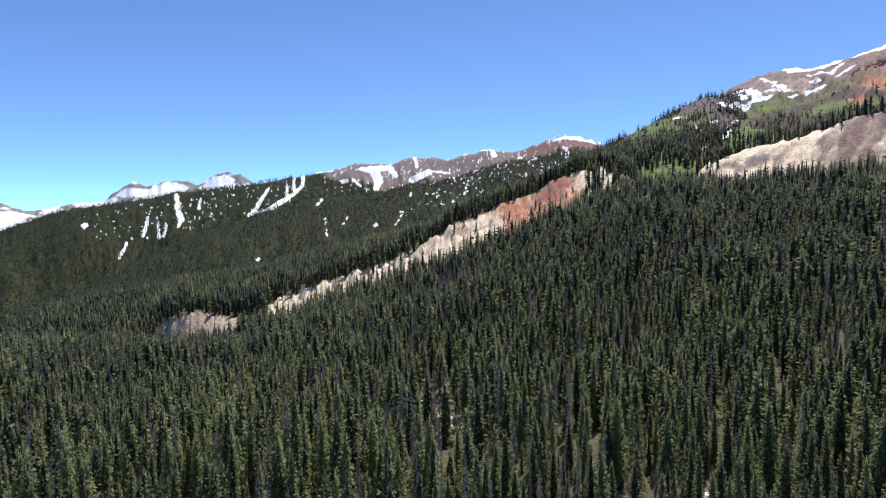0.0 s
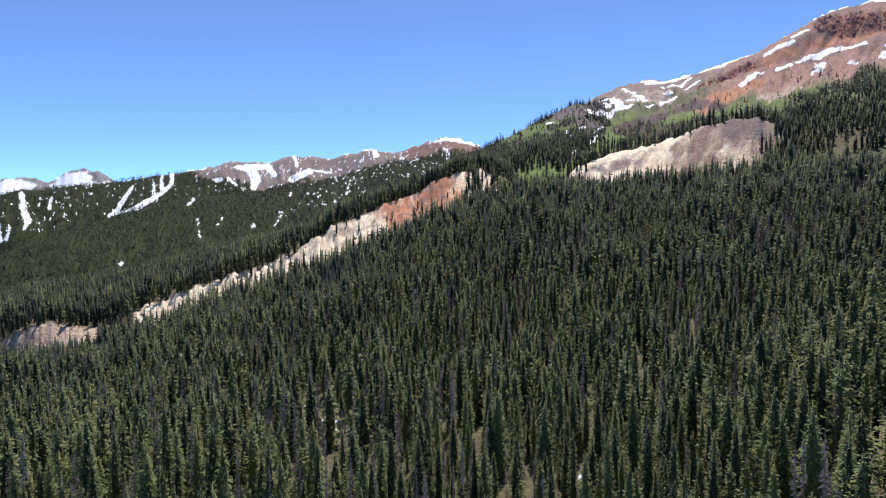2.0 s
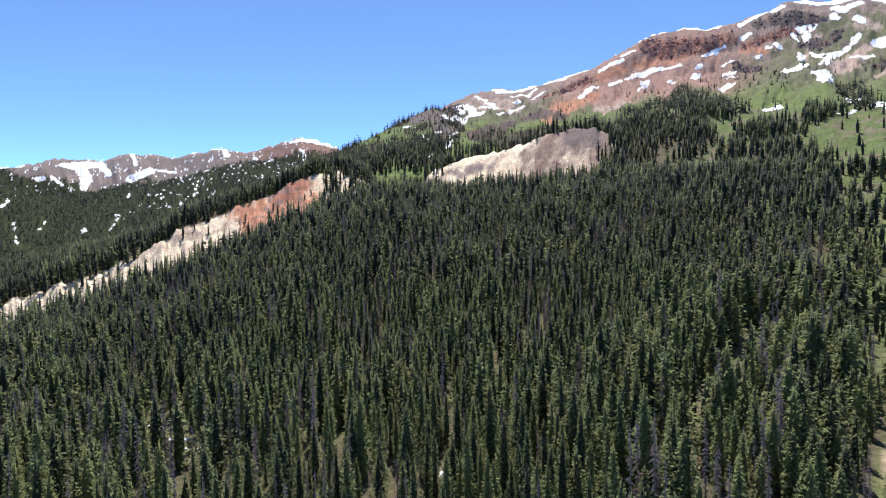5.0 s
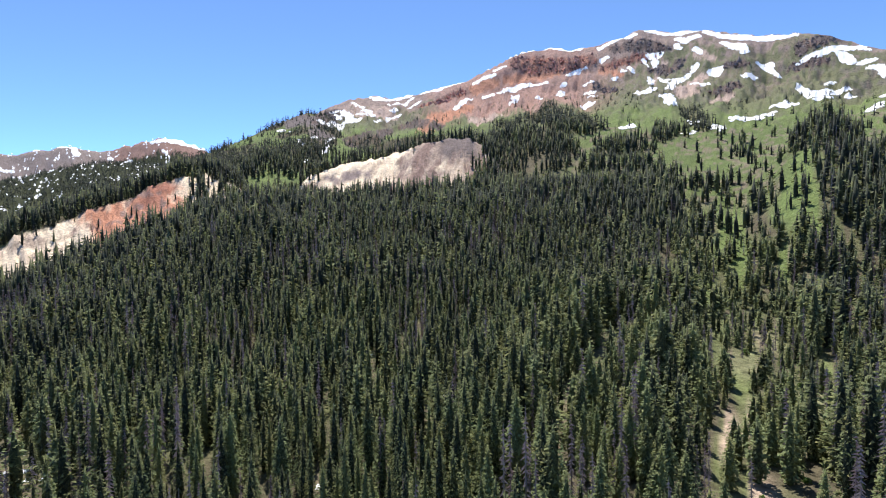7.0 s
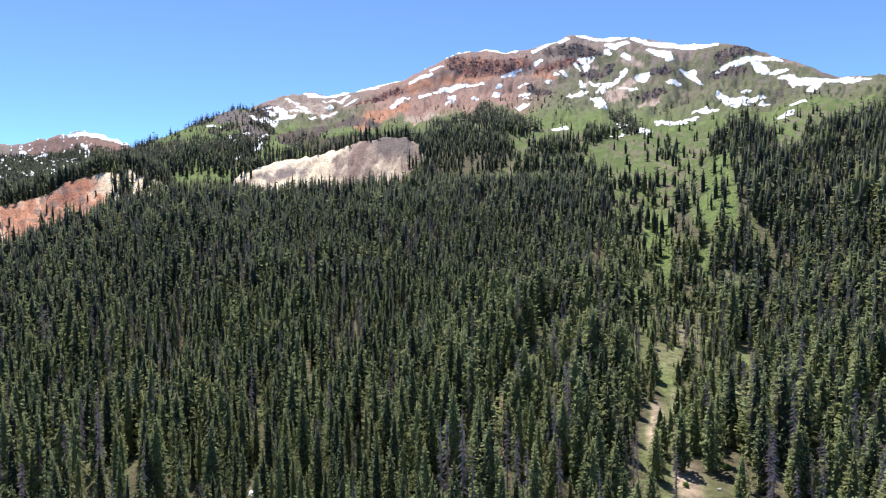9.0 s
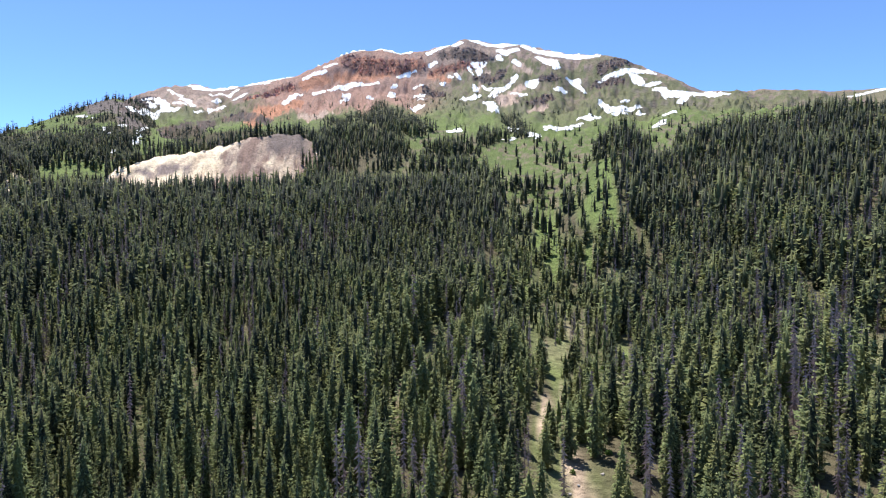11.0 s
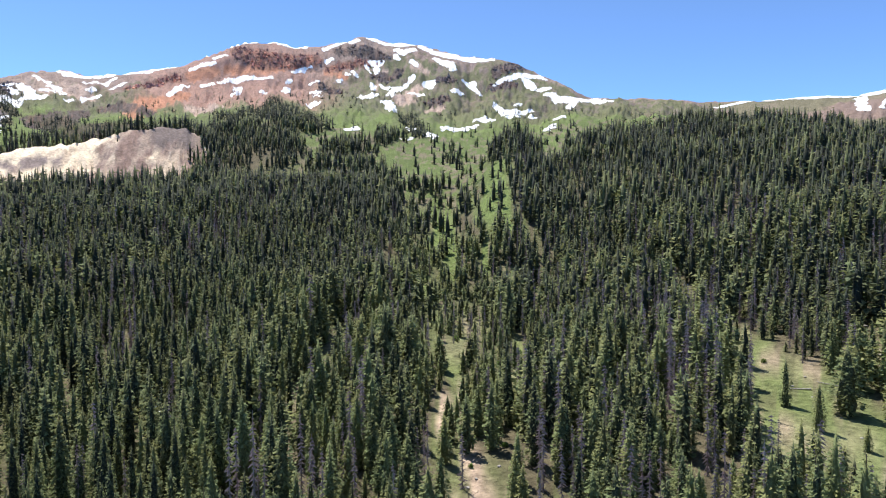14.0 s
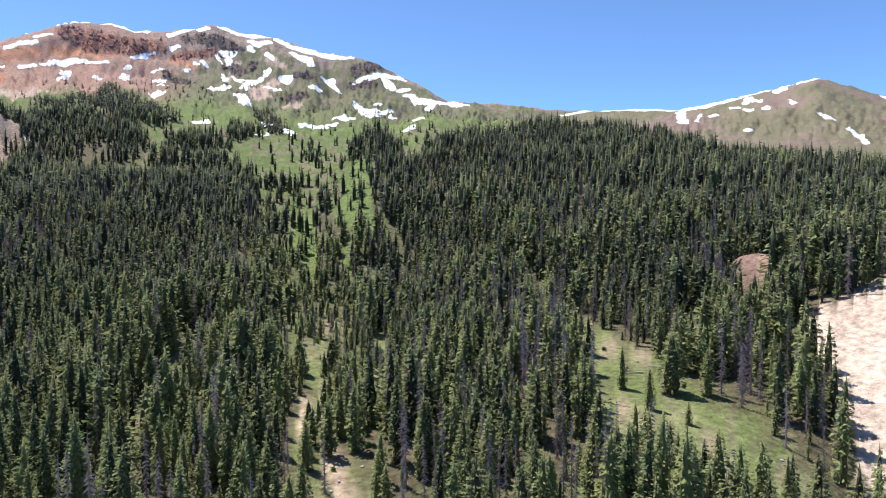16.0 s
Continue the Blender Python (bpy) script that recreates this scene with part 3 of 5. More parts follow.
# Woods on the mountain's lower slopes, in the same way as the snow.
WOODS_A = [
    (1163, (42.18, 199, 28.7), (44.28, 295, 18.3), (45.59, 211, 36.6), (47.69, 179, 41.8), (49.28, 174, 28.7)),
    (877, (40.85, 122, 35.5), (44.76, 117, 39.4), (46.86, 101, 29.6)),
    (955, (55.93, 131, 12.9), (57.09, 147, 12.9)),
    (1126, (58.05, 211, 12.7), (59.36, 161, 13.9)),
    (863, (51.39, 105, 15.5), (52.72, 113, 15.5), (54.59, 105, 13.6)),
    (1064, (24.33, 103, 8.4), (27.59, 126, 9.6), (31.72, 162, 9.6), (36.08, 169, 10.8), (39.34, 174, 10.8)),
    (1220, (27.62, 175, 13.7), (29.42, 181, 16.5)),
    (997, (21.29, 116, 20.2), (23.33, 138, 20.2)),
    (1105, (20.53, 148, 12.4), (23.97, 168, 12.4)),
]
WOODS_B = [
    (1136, (16.43, 149, 23), (17.86, 132, 25.5)),
    (753, (49.5, 75, 10.2), (55.91, 68, 8.5)),
]
WOODS = WOODS_A + WOODS_B
GRASSY_BROW = (1340, (41.8, 240, 16), (43.2, 262, 26), (44.3, 285, 26), (45.6, 300, 16))

# ---- materials ----
def node_material(name, rough):
    mat = bpy.data.materials.new(name)
    mat.use_nodes = True
    nodes, links = mat.node_tree.nodes, mat.node_tree.links
    shader = nodes["Principled BSDF"]
    shader.inputs["Roughness"].default_value = rough
    shader.inputs["Specular IOR Level"].default_value = 0.2
    return mat, nodes, links, shader


def noise_node(nodes, links, place, scale, detail):
    n = nodes.new("ShaderNodeTexNoise")
    n.inputs["Scale"].default_value, n.inputs["Detail"].default_value = scale, detail
    links.new(place.outputs["Object"], n.inputs["Vector"])
    return n


def ramp_node(nodes, links, source, low, high):
    m = nodes.new("ShaderNodeMapRange")
    m.inputs["To Min"].default_value, m.inputs["To Max"].default_value = low, high
    m.inputs["From Min"].default_value, m.inputs["From Max"].default_value = 0.3, 0.7
    links.new(source, m.inputs["Value"])
    return m


def earth_material():
    mat, nodes, links, shader = node_material("mountain_earth", 0.95)
    place = nodes.new("ShaderNodeTexCoord")
    tint = nodes.new("ShaderNodeAttribute")
    tint.attribute_name = "earth"
    fine_n = noise_node(nodes, links, place, 0.45, 8)
    wide_n = noise_node(nodes, links, place, 0.05, 10)
    wide_n.inputs["Roughness"].default_value = 0.68
    a, b = ramp_node(nodes, links, fine_n.outputs["Fac"], 0.65, 1.3), ramp_node(nodes, links, wide_n.outputs["Fac"], 0.84, 1.14)
    both = nodes.new("ShaderNodeMath")
    both.operation = "MULTIPLY"
    links.new(a.outputs["Result"], both.inputs[0])
    links.new(b.outputs["Result"], both.inputs[1])
    # stones, ledges and dwarf shrubs: crisp dark flecks, as many as the ground is rocky
    crag_n = noise_node(nodes, links, place, 0.16, 12)
    crag_n.inputs["Roughness"].default_value = 0.75
    crisp = nodes.new("ShaderNodeMapRange")
    crisp.inputs["From Min"].default_value, crisp.inputs["From Max"].default_value = 0.555, 0.575
    crisp.inputs["To Min"].default_value, crisp.inputs["To Max"].default_value = 0.0, 0.55
    links.new(crag_n.outputs["Fac"], crisp.inputs["Value"])
    fleck = nodes.new("ShaderNodeMath")
    fleck.operation = "MULTIPLY"
    links.new(crisp.outputs["Result"], fleck.inputs[0])
    links.new(tint.outputs["Alpha"], fleck.inputs[1])
    rest = nodes.new("ShaderNodeMath")
    rest.operation = "SUBTRACT"
    rest.inputs[0].default_value = 1.0
    links.new(fleck.outputs["Value"], rest.inputs[1])
    whole = nodes.new("ShaderNodeMath")
    whole.operation = "MULTIPLY"
    links.new(both.outputs["Value"], whole.inputs[0])
    links.new(rest.outputs["Value"], whole.inputs[1])
    both = whole
    scale = nodes.new("ShaderNodeVectorMath")
    scale.operation = "SCALE"
    links.new(tint.outputs["Color"], scale.inputs[0])
    links.new(both.outputs["Value"], scale.inputs["Scale"])
    links.new(scale.outputs["Vector"], shader.inputs["Base Color"])
    bump = nodes.new("ShaderNodeBump")
    bump.inputs["Strength"].default_value, bump.inputs["Distance"].default_value = 0.5, 1.6
    links.new(fine_n.outputs["Fac"], bump.inputs["Height"])
    swell = nodes.new("ShaderNodeBump")
    swell.inputs["Strength"].default_value, swell.inputs["Distance"].default_value = 0.7, 5.0
    links.new(wide_n.outputs["Fac"], swell.inputs["Height"])
    links.new(swell.outputs["Normal"], bump.inputs["Normal"])
    links.new(bump.outputs["Normal"], shader.inputs["Normal"])
    return mat


def foliage_material(name, dark, light):
    """Needles: each tree has its own tone, from dark to light; spruce crowns add painted shade."""
    mat, nodes, links, shader = node_material(name, 0.75)
    tone = nodes.new("ShaderNodeAttribute")
    tone.attribute_name = "tone"
    own = nodes.new("ShaderNodeObjectInfo")
    place = nodes.new("ShaderNodeNewGeometry")
    grit = nodes.new("ShaderNodeTexNoise")
    grit.inputs["Scale"].default_value, grit.inputs["Detail"].default_value, grit.inputs["Roughness"].default_value = 2.2, 4, 0.65
    links.new(place.outputs["Position"], grit.inputs["Vector"])
    bump = nodes.new("ShaderNodeBump")
    bump.inputs["Strength"].default_value, bump.inputs["Distance"].default_value = 0.7, 0.35
    links.new(grit.outputs["Fac"], bump.inputs["Height"])
    links.new(bump.outputs["Normal"], shader.inputs["Normal"])
    spread_n = nodes.new("ShaderNodeMapRange")
    spread_n.inputs["From Min"].default_value, spread_n.inputs["From Max"].default_value = 0.35, 0.65
    links.new(grit.outputs["Fac"], spread_n.inputs["Value"])
    total = nodes.new("ShaderNodeMath")
    total.operation = "MULTIPLY_ADD"
    total.inputs[1].default_value = 1.0
    links.new(own.outputs["Color"], total.inputs[0])
    links.new(tone.outputs["Fac"], total.inputs[2])
    grain_add = nodes.new("ShaderNodeMath")
    grain_add.operation = "MULTIPLY_ADD"
    grain_add.inputs[1].default_value = 0.4
    links.new(spread_n.outputs["Result"], grain_add.inputs[0])
    links.new(total.outputs["Value"], grain_add.inputs[2])
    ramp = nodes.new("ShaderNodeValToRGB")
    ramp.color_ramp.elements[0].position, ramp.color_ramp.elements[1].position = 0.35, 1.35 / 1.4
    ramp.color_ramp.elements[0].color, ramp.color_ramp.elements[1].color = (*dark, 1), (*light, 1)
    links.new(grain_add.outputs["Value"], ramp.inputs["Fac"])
    # olive and bluish trees, by groups
    group_n = nodes.new("ShaderNodeTexNoise")
    group_n.inputs["Scale"].default_value, group_n.inputs["Detail"].default_value = 0.16, 2
    links.new(place.outputs["Position"], group_n.inputs["Vector"])
    sort = nodes.new("ShaderNodeMapRange")
    sort.inputs["From Min"].default_value, sort.inputs["From Max"].default_value = 0.4, 0.62
    links.new(group_n.outputs["Fac"], sort.inputs["Value"])
    cast = nodes.new("ShaderNodeMix")
    cast.data_type = "RGBA"
    cast.inputs[6].default_value, cast.inputs[7].default_value = (0.96, 1.0, 1.05, 1), (1.13, 1.01, 0.97, 1)
    links.new(sort.outputs["Result"], cast.inputs[0])
    dyed = nodes.new("ShaderNodeVectorMath")
    dyed.operation = "MULTIPLY"
    links.new(ramp.outputs["Color"], dyed.inputs[0])
    links.new(cast.outputs[2], dyed.inputs[1])
    links.new(dyed.outputs["Vector"], shader.inputs["Base Color"])
    glow = nodes.new("ShaderNodeBsdfTranslucent")
    links.new(dyed.outputs["Vector"], glow.inputs["Color"])
    both = nodes.new("ShaderNodeMixShader")
    both.inputs["Fac"].default_value = 0.3
    links.new(shader.outputs["BSDF"], both.inputs[1])
    links.new(glow.outputs["BSDF"], both.inputs[2])
    links.new(both.outputs["Shader"], nodes["Material Output"].inputs["Surface"])
    return mat


def speckled(name, colour, rough, scale, amount, bumpy=0.3):
    mat, nodes, links, shader = node_material(name, rough)
    place = nodes.new("ShaderNodeTexCoord")
    n = noise_node(nodes, links, place, scale, 6)
    m = ramp_node(nodes, links, n.outputs["Fac"], 1 - amount, 1 + amount)
    s = nodes.new("ShaderNodeVectorMath")
    s.operation = "SCALE"
    s.inputs[0].default_value = colour
    links.new(m.outputs["Result"], s.inputs["Scale"])
    links.new(s.outputs["Vector"], shader.inputs["Base Color"])
    bump = nodes.new("ShaderNodeBump")
    bump.inputs["Strength"].default_value, bump.inputs["Distance"].default_value = bumpy, 0.5
    links.new(n.outputs["Fac"], bump.inputs["Height"])
    links.new(bump.outputs["Normal"], shader.inputs["Normal"])
    return mat


EARTH = earth_material()
NEEDLES = foliage_material("spruce_needles", (0.036, 0.047, 0.036), (0.225, 0.262, 0.108))
DEAD_NEEDLES = foliage_material("bare_grey_twigs", (0.1, 0.08, 0.088), (0.3, 0.255, 0.275))
WILLOW = foliage_material("willow_leaves", (0.09, 0.15, 0.03), (0.2, 0.3, 0.07))
STONE = speckled("grey_stone", (0.36, 0.33, 0.31), 0.9, 1.2, 0.3)
BARK = speckled("spruce_bark", (0.13, 0.095, 0.075), 0.9, 3.0, 0.35)
GREY_WOOD = speckled("weathered_grey_wood", (0.34, 0.31, 0.29), 0.85, 4.0, 0.3)
SNOW = speckled("old_snow", (0.82, 0.84, 0.87), 0.7, 0.2, 0.06, 0.25)

# ---- what grows and lies where ----
FLOOR = np.array((0.105, 0.09, 0.055))
GRASS = np.array((0.128, 0.172, 0.052))
ALPINE = np.array((0.142, 0.148, 0.078))
BROWN = np.array((0.255, 0.185, 0.155))
DARKROCK = np.array((0.10, 0.082, 0.078))
GREYROCK = np.array((0.21, 0.20, 0.20))
RED = np.array((0.33, 0.135, 0.098))
ORANGE = np.array((0.47, 0.225, 0.14))
CREAM = np.array((0.74, 0.61, 0.45))
TAN = np.array((0.44, 0.335, 0.25))
PINK = np.array((0.74, 0.58, 0.48))
SNOWY = np.array((0.8, 0.82, 0.85))


def chain_depth(u, v, pts, pad):
    """How deep inside a chain of points with half-widths a place lies; far outside it is just -1e6."""
    best = np.full(np.shape(u), -1e6)
    pts = np.array(pts, float)
    lo, hi = (pts[:, :2] - pts[:, 2:]).min(0) - pad, (pts[:, :2] + pts[:, 2:]).max(0) + pad
    sel = (u > lo[0]) & (u < hi[0]) & (v > lo[1]) & (v < hi[1])
    if not sel.any():
        return best
    us, vs = u[sel], v[sel]
    deep = np.full(us.shape, -1e6)
    for (x0, y0, w0), (x1, y1, w1) in zip(pts, pts[1:]):
        dx, dy = x1 - x0, y1 - y0
        m = np.clip(((us - x0) * dx + (vs - y0) * dy) / max(dx * dx + dy * dy, 1e-6), 0, 1)
        deep = np.maximum(deep, w0 + (w1 - w0) * m - np.hypot(us - x0 - m * dx, vs - y0 - m * dy))
    best[sel] = deep
    return best


def near_line(x, y, rows):
    """Depth inside a chain of bearing, distance, half-width rows, in metres."""
    return chain_depth(x, y, [(r * math.sin(radians(a)), r * math.cos(radians(a)), w) for a, r, w in rows], 45)


def near_patch(az, z, patch):
    """The same for a patch on a mountainside, given by distance and rows of bearing, height, half-width."""
    far = patch[0]
    return chain_depth(np.radians(az) * far, z, [(radians(a) * far, h, w) for a, h, w in patch[1:]], 30)


def melt_share(az, r, kind, step, n2):
    """Where thawing snow still lies between the far trees, in streaks down the slope."""
    streak = fractal(np.radians(az) * 3000 / 10, r / 45, 2, 81) + 0.2 * (n2 - 0.5)
    high = np.where(kind == 3, soft(step, 0.35, 0.6), 0.8 * soft(az, -8, 0) * soft(step, 0.3, 0.6))
    return soft(streak + 0.05 * soft(az, -14, -4) * soft(step, 0.4, 0.7), 0.68, 0.71) * high * soft(az, -34, -24)


def cover(az, r, z, kind, step):
    """The colour of the ground, and how thick the trees stand on it (0 to 1)."""
    x, y = r * np.sin(np.radians(az)), r * np.cos(np.radians(az))
    n1, n2, n3 = fractal(x / 25, y / 25, 4, 11), fractal(x / 120, y / 120, 4, 12), fractal(x / 7, y / 7, 3, 13)
    ones = np.ones(np.shape(r))
    craggy = np.zeros(np.shape(r))
    colour, trees = FLOOR * ones[..., None], ones.copy()
    edge = (n1 - 0.5) * 1.5 + (n3 - 0.5) * 0.9

    def lay(tint, amount):
        nonlocal colour
        a = np.clip(amount, 0, 1)[..., None]
        colour = colour * (1 - a) + tint * a

    lay(GRASS * 0.8, soft(n1, 0.5, 0.7) * 0.6)
    k = (kind == 0) | (kind == 7)
    belt = soft(near_line(x, y, YOUNG_BELT), -4, 4) * (kind == 0)
    trees = trees * (1 - 0.1 * belt) * np.where(kind == 0, 1 - 0.22 * soft(az, 42, 52), 1)
    meadow = np.maximum.reduce([near_line(x, y, c) for c in (DRAW_LOW, DRAW_MID, DRAW_UP, DRAW_SIDE, CLEARING, CLEARING_WEST, CLEARING_SOUTH, GLADE, POCKET, GULLY, *STEPS)]) + np.where(r < 260, 4, 7) * edge
    tongue = np.maximum(near_line(x, y, TONGUE), near_line(x, y, TONGUE_EAST)) + 12 * edge
    lay(GRASS * (0.8 + 0.5 * n2)[..., None], k * soft(tongue, -12, 0))
    trees = np.where(k & (tongue > -14), trees * (0.2 + 0.8 * np.maximum(0.7 * soft(n1 + 0.5 * (n3 - 0.5), 0.5, 0.6), soft(-tongue, 0, 14))), trees)
    west = np.interp(r, [480, 560, 640, 740], [60, 58.6, 57, 55.8])
    upper = (kind == 0) * soft(az + 2 * edge - west, -1, 1) * (1 - soft(az + 1.2 * edge, 65.4, 66.2)) * soft(r + 60 * edge, 500, 570)
    lay(GRASS * (0.65 + 0.45 * n2)[..., None], upper)
    lay(BROWN * 0.8, upper * soft(n3 + 0.6 * n1, 0.82, 0.98) * 0.7)
    trees = np.where(kind == 0, trees * (1 - upper * (1 - 0.1 - 0.5 * soft(n1 + 0.4 * (n3 - 0.5), 0.5, 0.58))), trees)
    trees = np.where(k, trees * (1 - 0.6 * soft(near_line(x, y, THIN) + 4 * edge, -3, 3)), trees)
    gap = near_line(x, y, GAP) + 4 * edge
    for a, d, w in SHADE_SNOW:
        gap = np.maximum(gap, near_line(x, y, [(a, d - 9, w * 0.5), (a, d + 1, w + 0.2)]))
    lay(GRASS * (0.75 + 0.5 * n2)[..., None], k * soft(meadow, -3, 2))
    lay(BROWN * 0.8, k * soft(meadow, -3, 2) * soft(n3 + 0.5 * n2, 0.78, 0.95) * 0.8)
    dry = k * soft(meadow, -3, 2) * (r < 330)
    lay((TAN * 0.33 + GRASS * 0.62) * (0.7 + 0.6 * n3)[..., None], dry * (0.25 + 0.65 * soft(n1 + 0.35 * (n3 - 0.5), 0.44, 0.6)))
    lay(TAN * 0.65, dry * soft(n3 + 0.4 * (n1 - 0.5), 0.63, 0.68) * 0.7)
    lay(FLOOR * 1.2, dry * soft(0.36 - n3, 0, 0.04) * 0.5)
    trees = np.where(k, trees * (1 - (0.91 - 0.25 * belt) * soft(meadow, -2, 1)) * (1 - 0.3 * soft(meadow, -9, -2)), trees)
    trees = np.where(k, trees * (1 - soft(gap, -2, 1)), trees)
    lay(FLOOR * 1.3 + TAN * 0.12, k * soft(gap, -2, 1) * 0.9)
    sand = np.maximum(near_line(x, y, SANDY), near_line(x, y, SANDY_TOO)) + 5 * (n3 - 0.5) + 3 * edge
    lay(TAN * (0.7 + 0.6 * n3)[..., None], k * soft(sand, -1.5, 1.5))
    trees = np.where(k & (sand > 0), 0, trees)
    mound = near_line(x, y, MOUND) + 3 * edge
    lay((BROWN * 0.62 + RED * 0.15) * (0.6 + 0.8 * n3)[..., None], k * soft(mound - 1.5, -1, 1))
    trees = np.where(k & (near_line(x, y, [(101.6, 250, 2.5), (101.7, 330, 10)]) > 0), 0, trees)
    scree = near_line(x, y, SCREE) + 2.5 * edge
    lay(PINK * (0.5 + 0.4 * n1 + 0.15 * n3)[..., None], k * soft(scree, -0.5, 0.5))
    trees = np.where(k & (np.maximum(scree, mound) > -1), 0, trees)

    k = kind == 1
    face = k * (step < 1.0 + 0.03 * edge) * soft(az + 0.5 * edge, -26.5, -25.5) * (1 - band(az, -18.9, -16.2, 0.3))
    rill = fractal((np.radians(az) * 620 + 10 * n1) / 6, step * 2.2, 3, 15)
    lay(CREAM * (0.92 + 0.4 * rill)[..., None], face)
    lay(BROWN * 1.2, face * soft(n1 + 0.35 * (rill - 0.5), 0.58, 0.66) * 0.5)
    lay(BROWN * 0.9 + RED * 0.15, face * (1 - soft(az, -19, -16)) * 0.6)
    ruddy = band(az + 2 * edge + 3 * (step - 0.6), 5.6, 12.6, 0.8)
    lay(ORANGE * (0.75 + 0.8 * rill)[..., None], face * ruddy * soft(n1 + 0.6 * rill - 0.15 * (1 - step), 0.3, 0.5))
    lay(RED * (0.8 + 0.4 * rill)[..., None], face * band(az + 2 * edge, 9.5, 12.0, 0.5) * soft(step + 0.3 * edge, 0.6, 0.8) * 0.6)
    lay(CREAM * 0.85, face * ruddy * soft(rill + 0.5 * (n3 - 0.5), 0.57, 0.62) * 0.55)
    lay(DARKROCK * 1.2 + RED * 0.4, face * ruddy * soft(n3 + 0.4 * (n1 - 0.5), 0.58, 0.62) * 0.8)
    lay(BROWN * 1.1, face * soft(n3 + 0.4 * (n1 - 0.5), 0.64, 0.67) * 0.4)
    trees = np.where((face > 0.4) | (k & (step < 1.0 + 0.04 * edge) & (az > -15)), 0.1 * (az > 6) * (step < 0.7) + 0.04 + 0.5 * soft(az + 3 * edge, 12.6, 13.6), trees)

    k = kind == 3
    line = np.interp(az, [-20, -12, -9, -6, 0, 5, 8, 12, 15], [1.3, 1.0, 0.8, 0.62, 0.62, 0.68, 0.78, 0.74, 0.74]) + 0.12 * edge
    bare = k * soft(step, line - 0.03, line + 0.03)
    lay((BROWN * 0.6 + GREYROCK * 0.4) * (0.75 + 0.5 * n2)[..., None], bare)
    lay(RED * 0.3 + BROWN * 0.6, bare * soft(az, 6.5, 8))
    trees = np.where(k, trees * (1 - bare), trees)

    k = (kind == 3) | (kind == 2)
    # shade under the far trees, painted into the ground colour
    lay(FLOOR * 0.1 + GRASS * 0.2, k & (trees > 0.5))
    melt = k * melt_share(az, r, kind, step, n2)
    trees = np.where(k, trees * (1 - melt), trees)
    for patch in SNOW_RANGE_LIST + SNOW_SPUR_LIST:
        trees = np.where(k & (near_patch(az, z, patch) > -4), trees * 0.3 * soft(n3, 0.45, 0.6), trees)

    k = kind == 4
    lay(GREYROCK * (0.6 + 0.8 * n1)[..., None], k * 1.0)
    lay(SNOWY, k * soft(fractal(np.radians(az) * 4700 / 110, z / 50, 4, 21) - 0.1 * soft(step, 0.9, 1.0), 0.43, 0.45))
    trees = np.where(k, 0, trees)

    k = kind == 5
    green = k * soft(fractal(x / 60, y / 60, 3, 31) + 0.25 * band(az, 18, 23, 1.5) * band(step, 0.55, 0.92, 0.08) + 0.3 * soft(az, 25.5, 27), 0.62, 0.7)
    lay(GRASS * (0.8 + 0.5 * n1)[..., None], green)
    trees = np.where(k, trees * (1 - 0.93 * green), trees)
    for tint, patches in ((GRASS, LIE_GRASS), (DARKROCK * 1.5, LIE_KNOBROCK)):
        deep = np.full(np.shape(r), -1e6)
        for patch in patches:
            deep = np.maximum(deep, np.maximum(near_patch(az, z, patch), near_patch(az, z + 14, patch)))
        on = ((kind == 5) | (kind == 7)) * soft(deep + 10 * edge, -3, 3)
        lay(tint * (0.75 + 0.5 * n1)[..., None], on)
        trees = np.where(k, trees * (1 - 0.93 * on), trees)

    k = kind == 6
    lay(CREAM * (0.85 + 0.4 * n1)[..., None], k * 1.0)
    lay(BROWN * (0.9 + 0.5 * n1)[..., None], k * soft(az + 2.5 * edge + 3 * (1 - step), 31.5, 33.0) * (1 - 0.7 * soft(n1, 0.55, 0.65)))
    rill = fractal((np.radians(az) * 760 + 12 * n1 - 45 * step) / 6, step * 2.5, 4, 16)
    lay(CREAM * 1.1, k * soft(rill, 0.52, 0.58) * np.where(az < 32, 0.5, 0.16))
    lay(BROWN * 0.8 + RED * 0.15, k * soft(rill, 0.48, 0.42) * np.where(az < 32, 0.35, 0.75))
    lay(BROWN * 0.9 + RED * 0.1, k * (1 - soft(az + 1.2 * edge + 3 * step, 25.8, 26.6)) * 0.85)
    lay(CREAM, k * band(az + 2 * edge + 3 * (1 - step), 37.2, 39.6, 0.4) * (1 - soft(step, 0.55, 0.7)) * 0.45)
    deep = np.full(np.shape(r), -1e6)
    for patch in LIE_CRAG:
        deep = np.maximum(deep, near_patch(az, z, patch))
    lay(DARKROCK * 1.8 + BROWN * 0.3, k * soft(deep - 3 + 5 * edge, -2, 2))
    lay(CREAM * 1.2, k * soft(step + 0.1 * edge, 0.82, 0.9) * (1 - soft(az, 32, 34)))
    lay(DARKROCK * 1.2 + BROWN * 0.25, k * band(az, 35.8, 39.2, 0.5) * soft(step + 0.18 * edge, 0.66, 0.78))
    trees = np.where(k & (step < 1.0), 0.9 * soft(az + 1.5 * edge - 1.5 * step, 37.9, 38.9) + 0.05 * band(az, 33, 36, 0.5) * soft(step, 0.6, 0.8) + 0.5 * (1 - soft(az + 2 * edge, 23.4, 24.2)), trees)

    k = kind == 7
    up = k & (step > 1.0)
    lay(ALPINE * (0.85 + 0.3 * n1)[..., None], up * 1.0)
    lay(GRASS * (0.8 + 0.5 * n1)[..., None], up * soft(1.7 - step + 0.6 * edge, 0.1, 0.7))
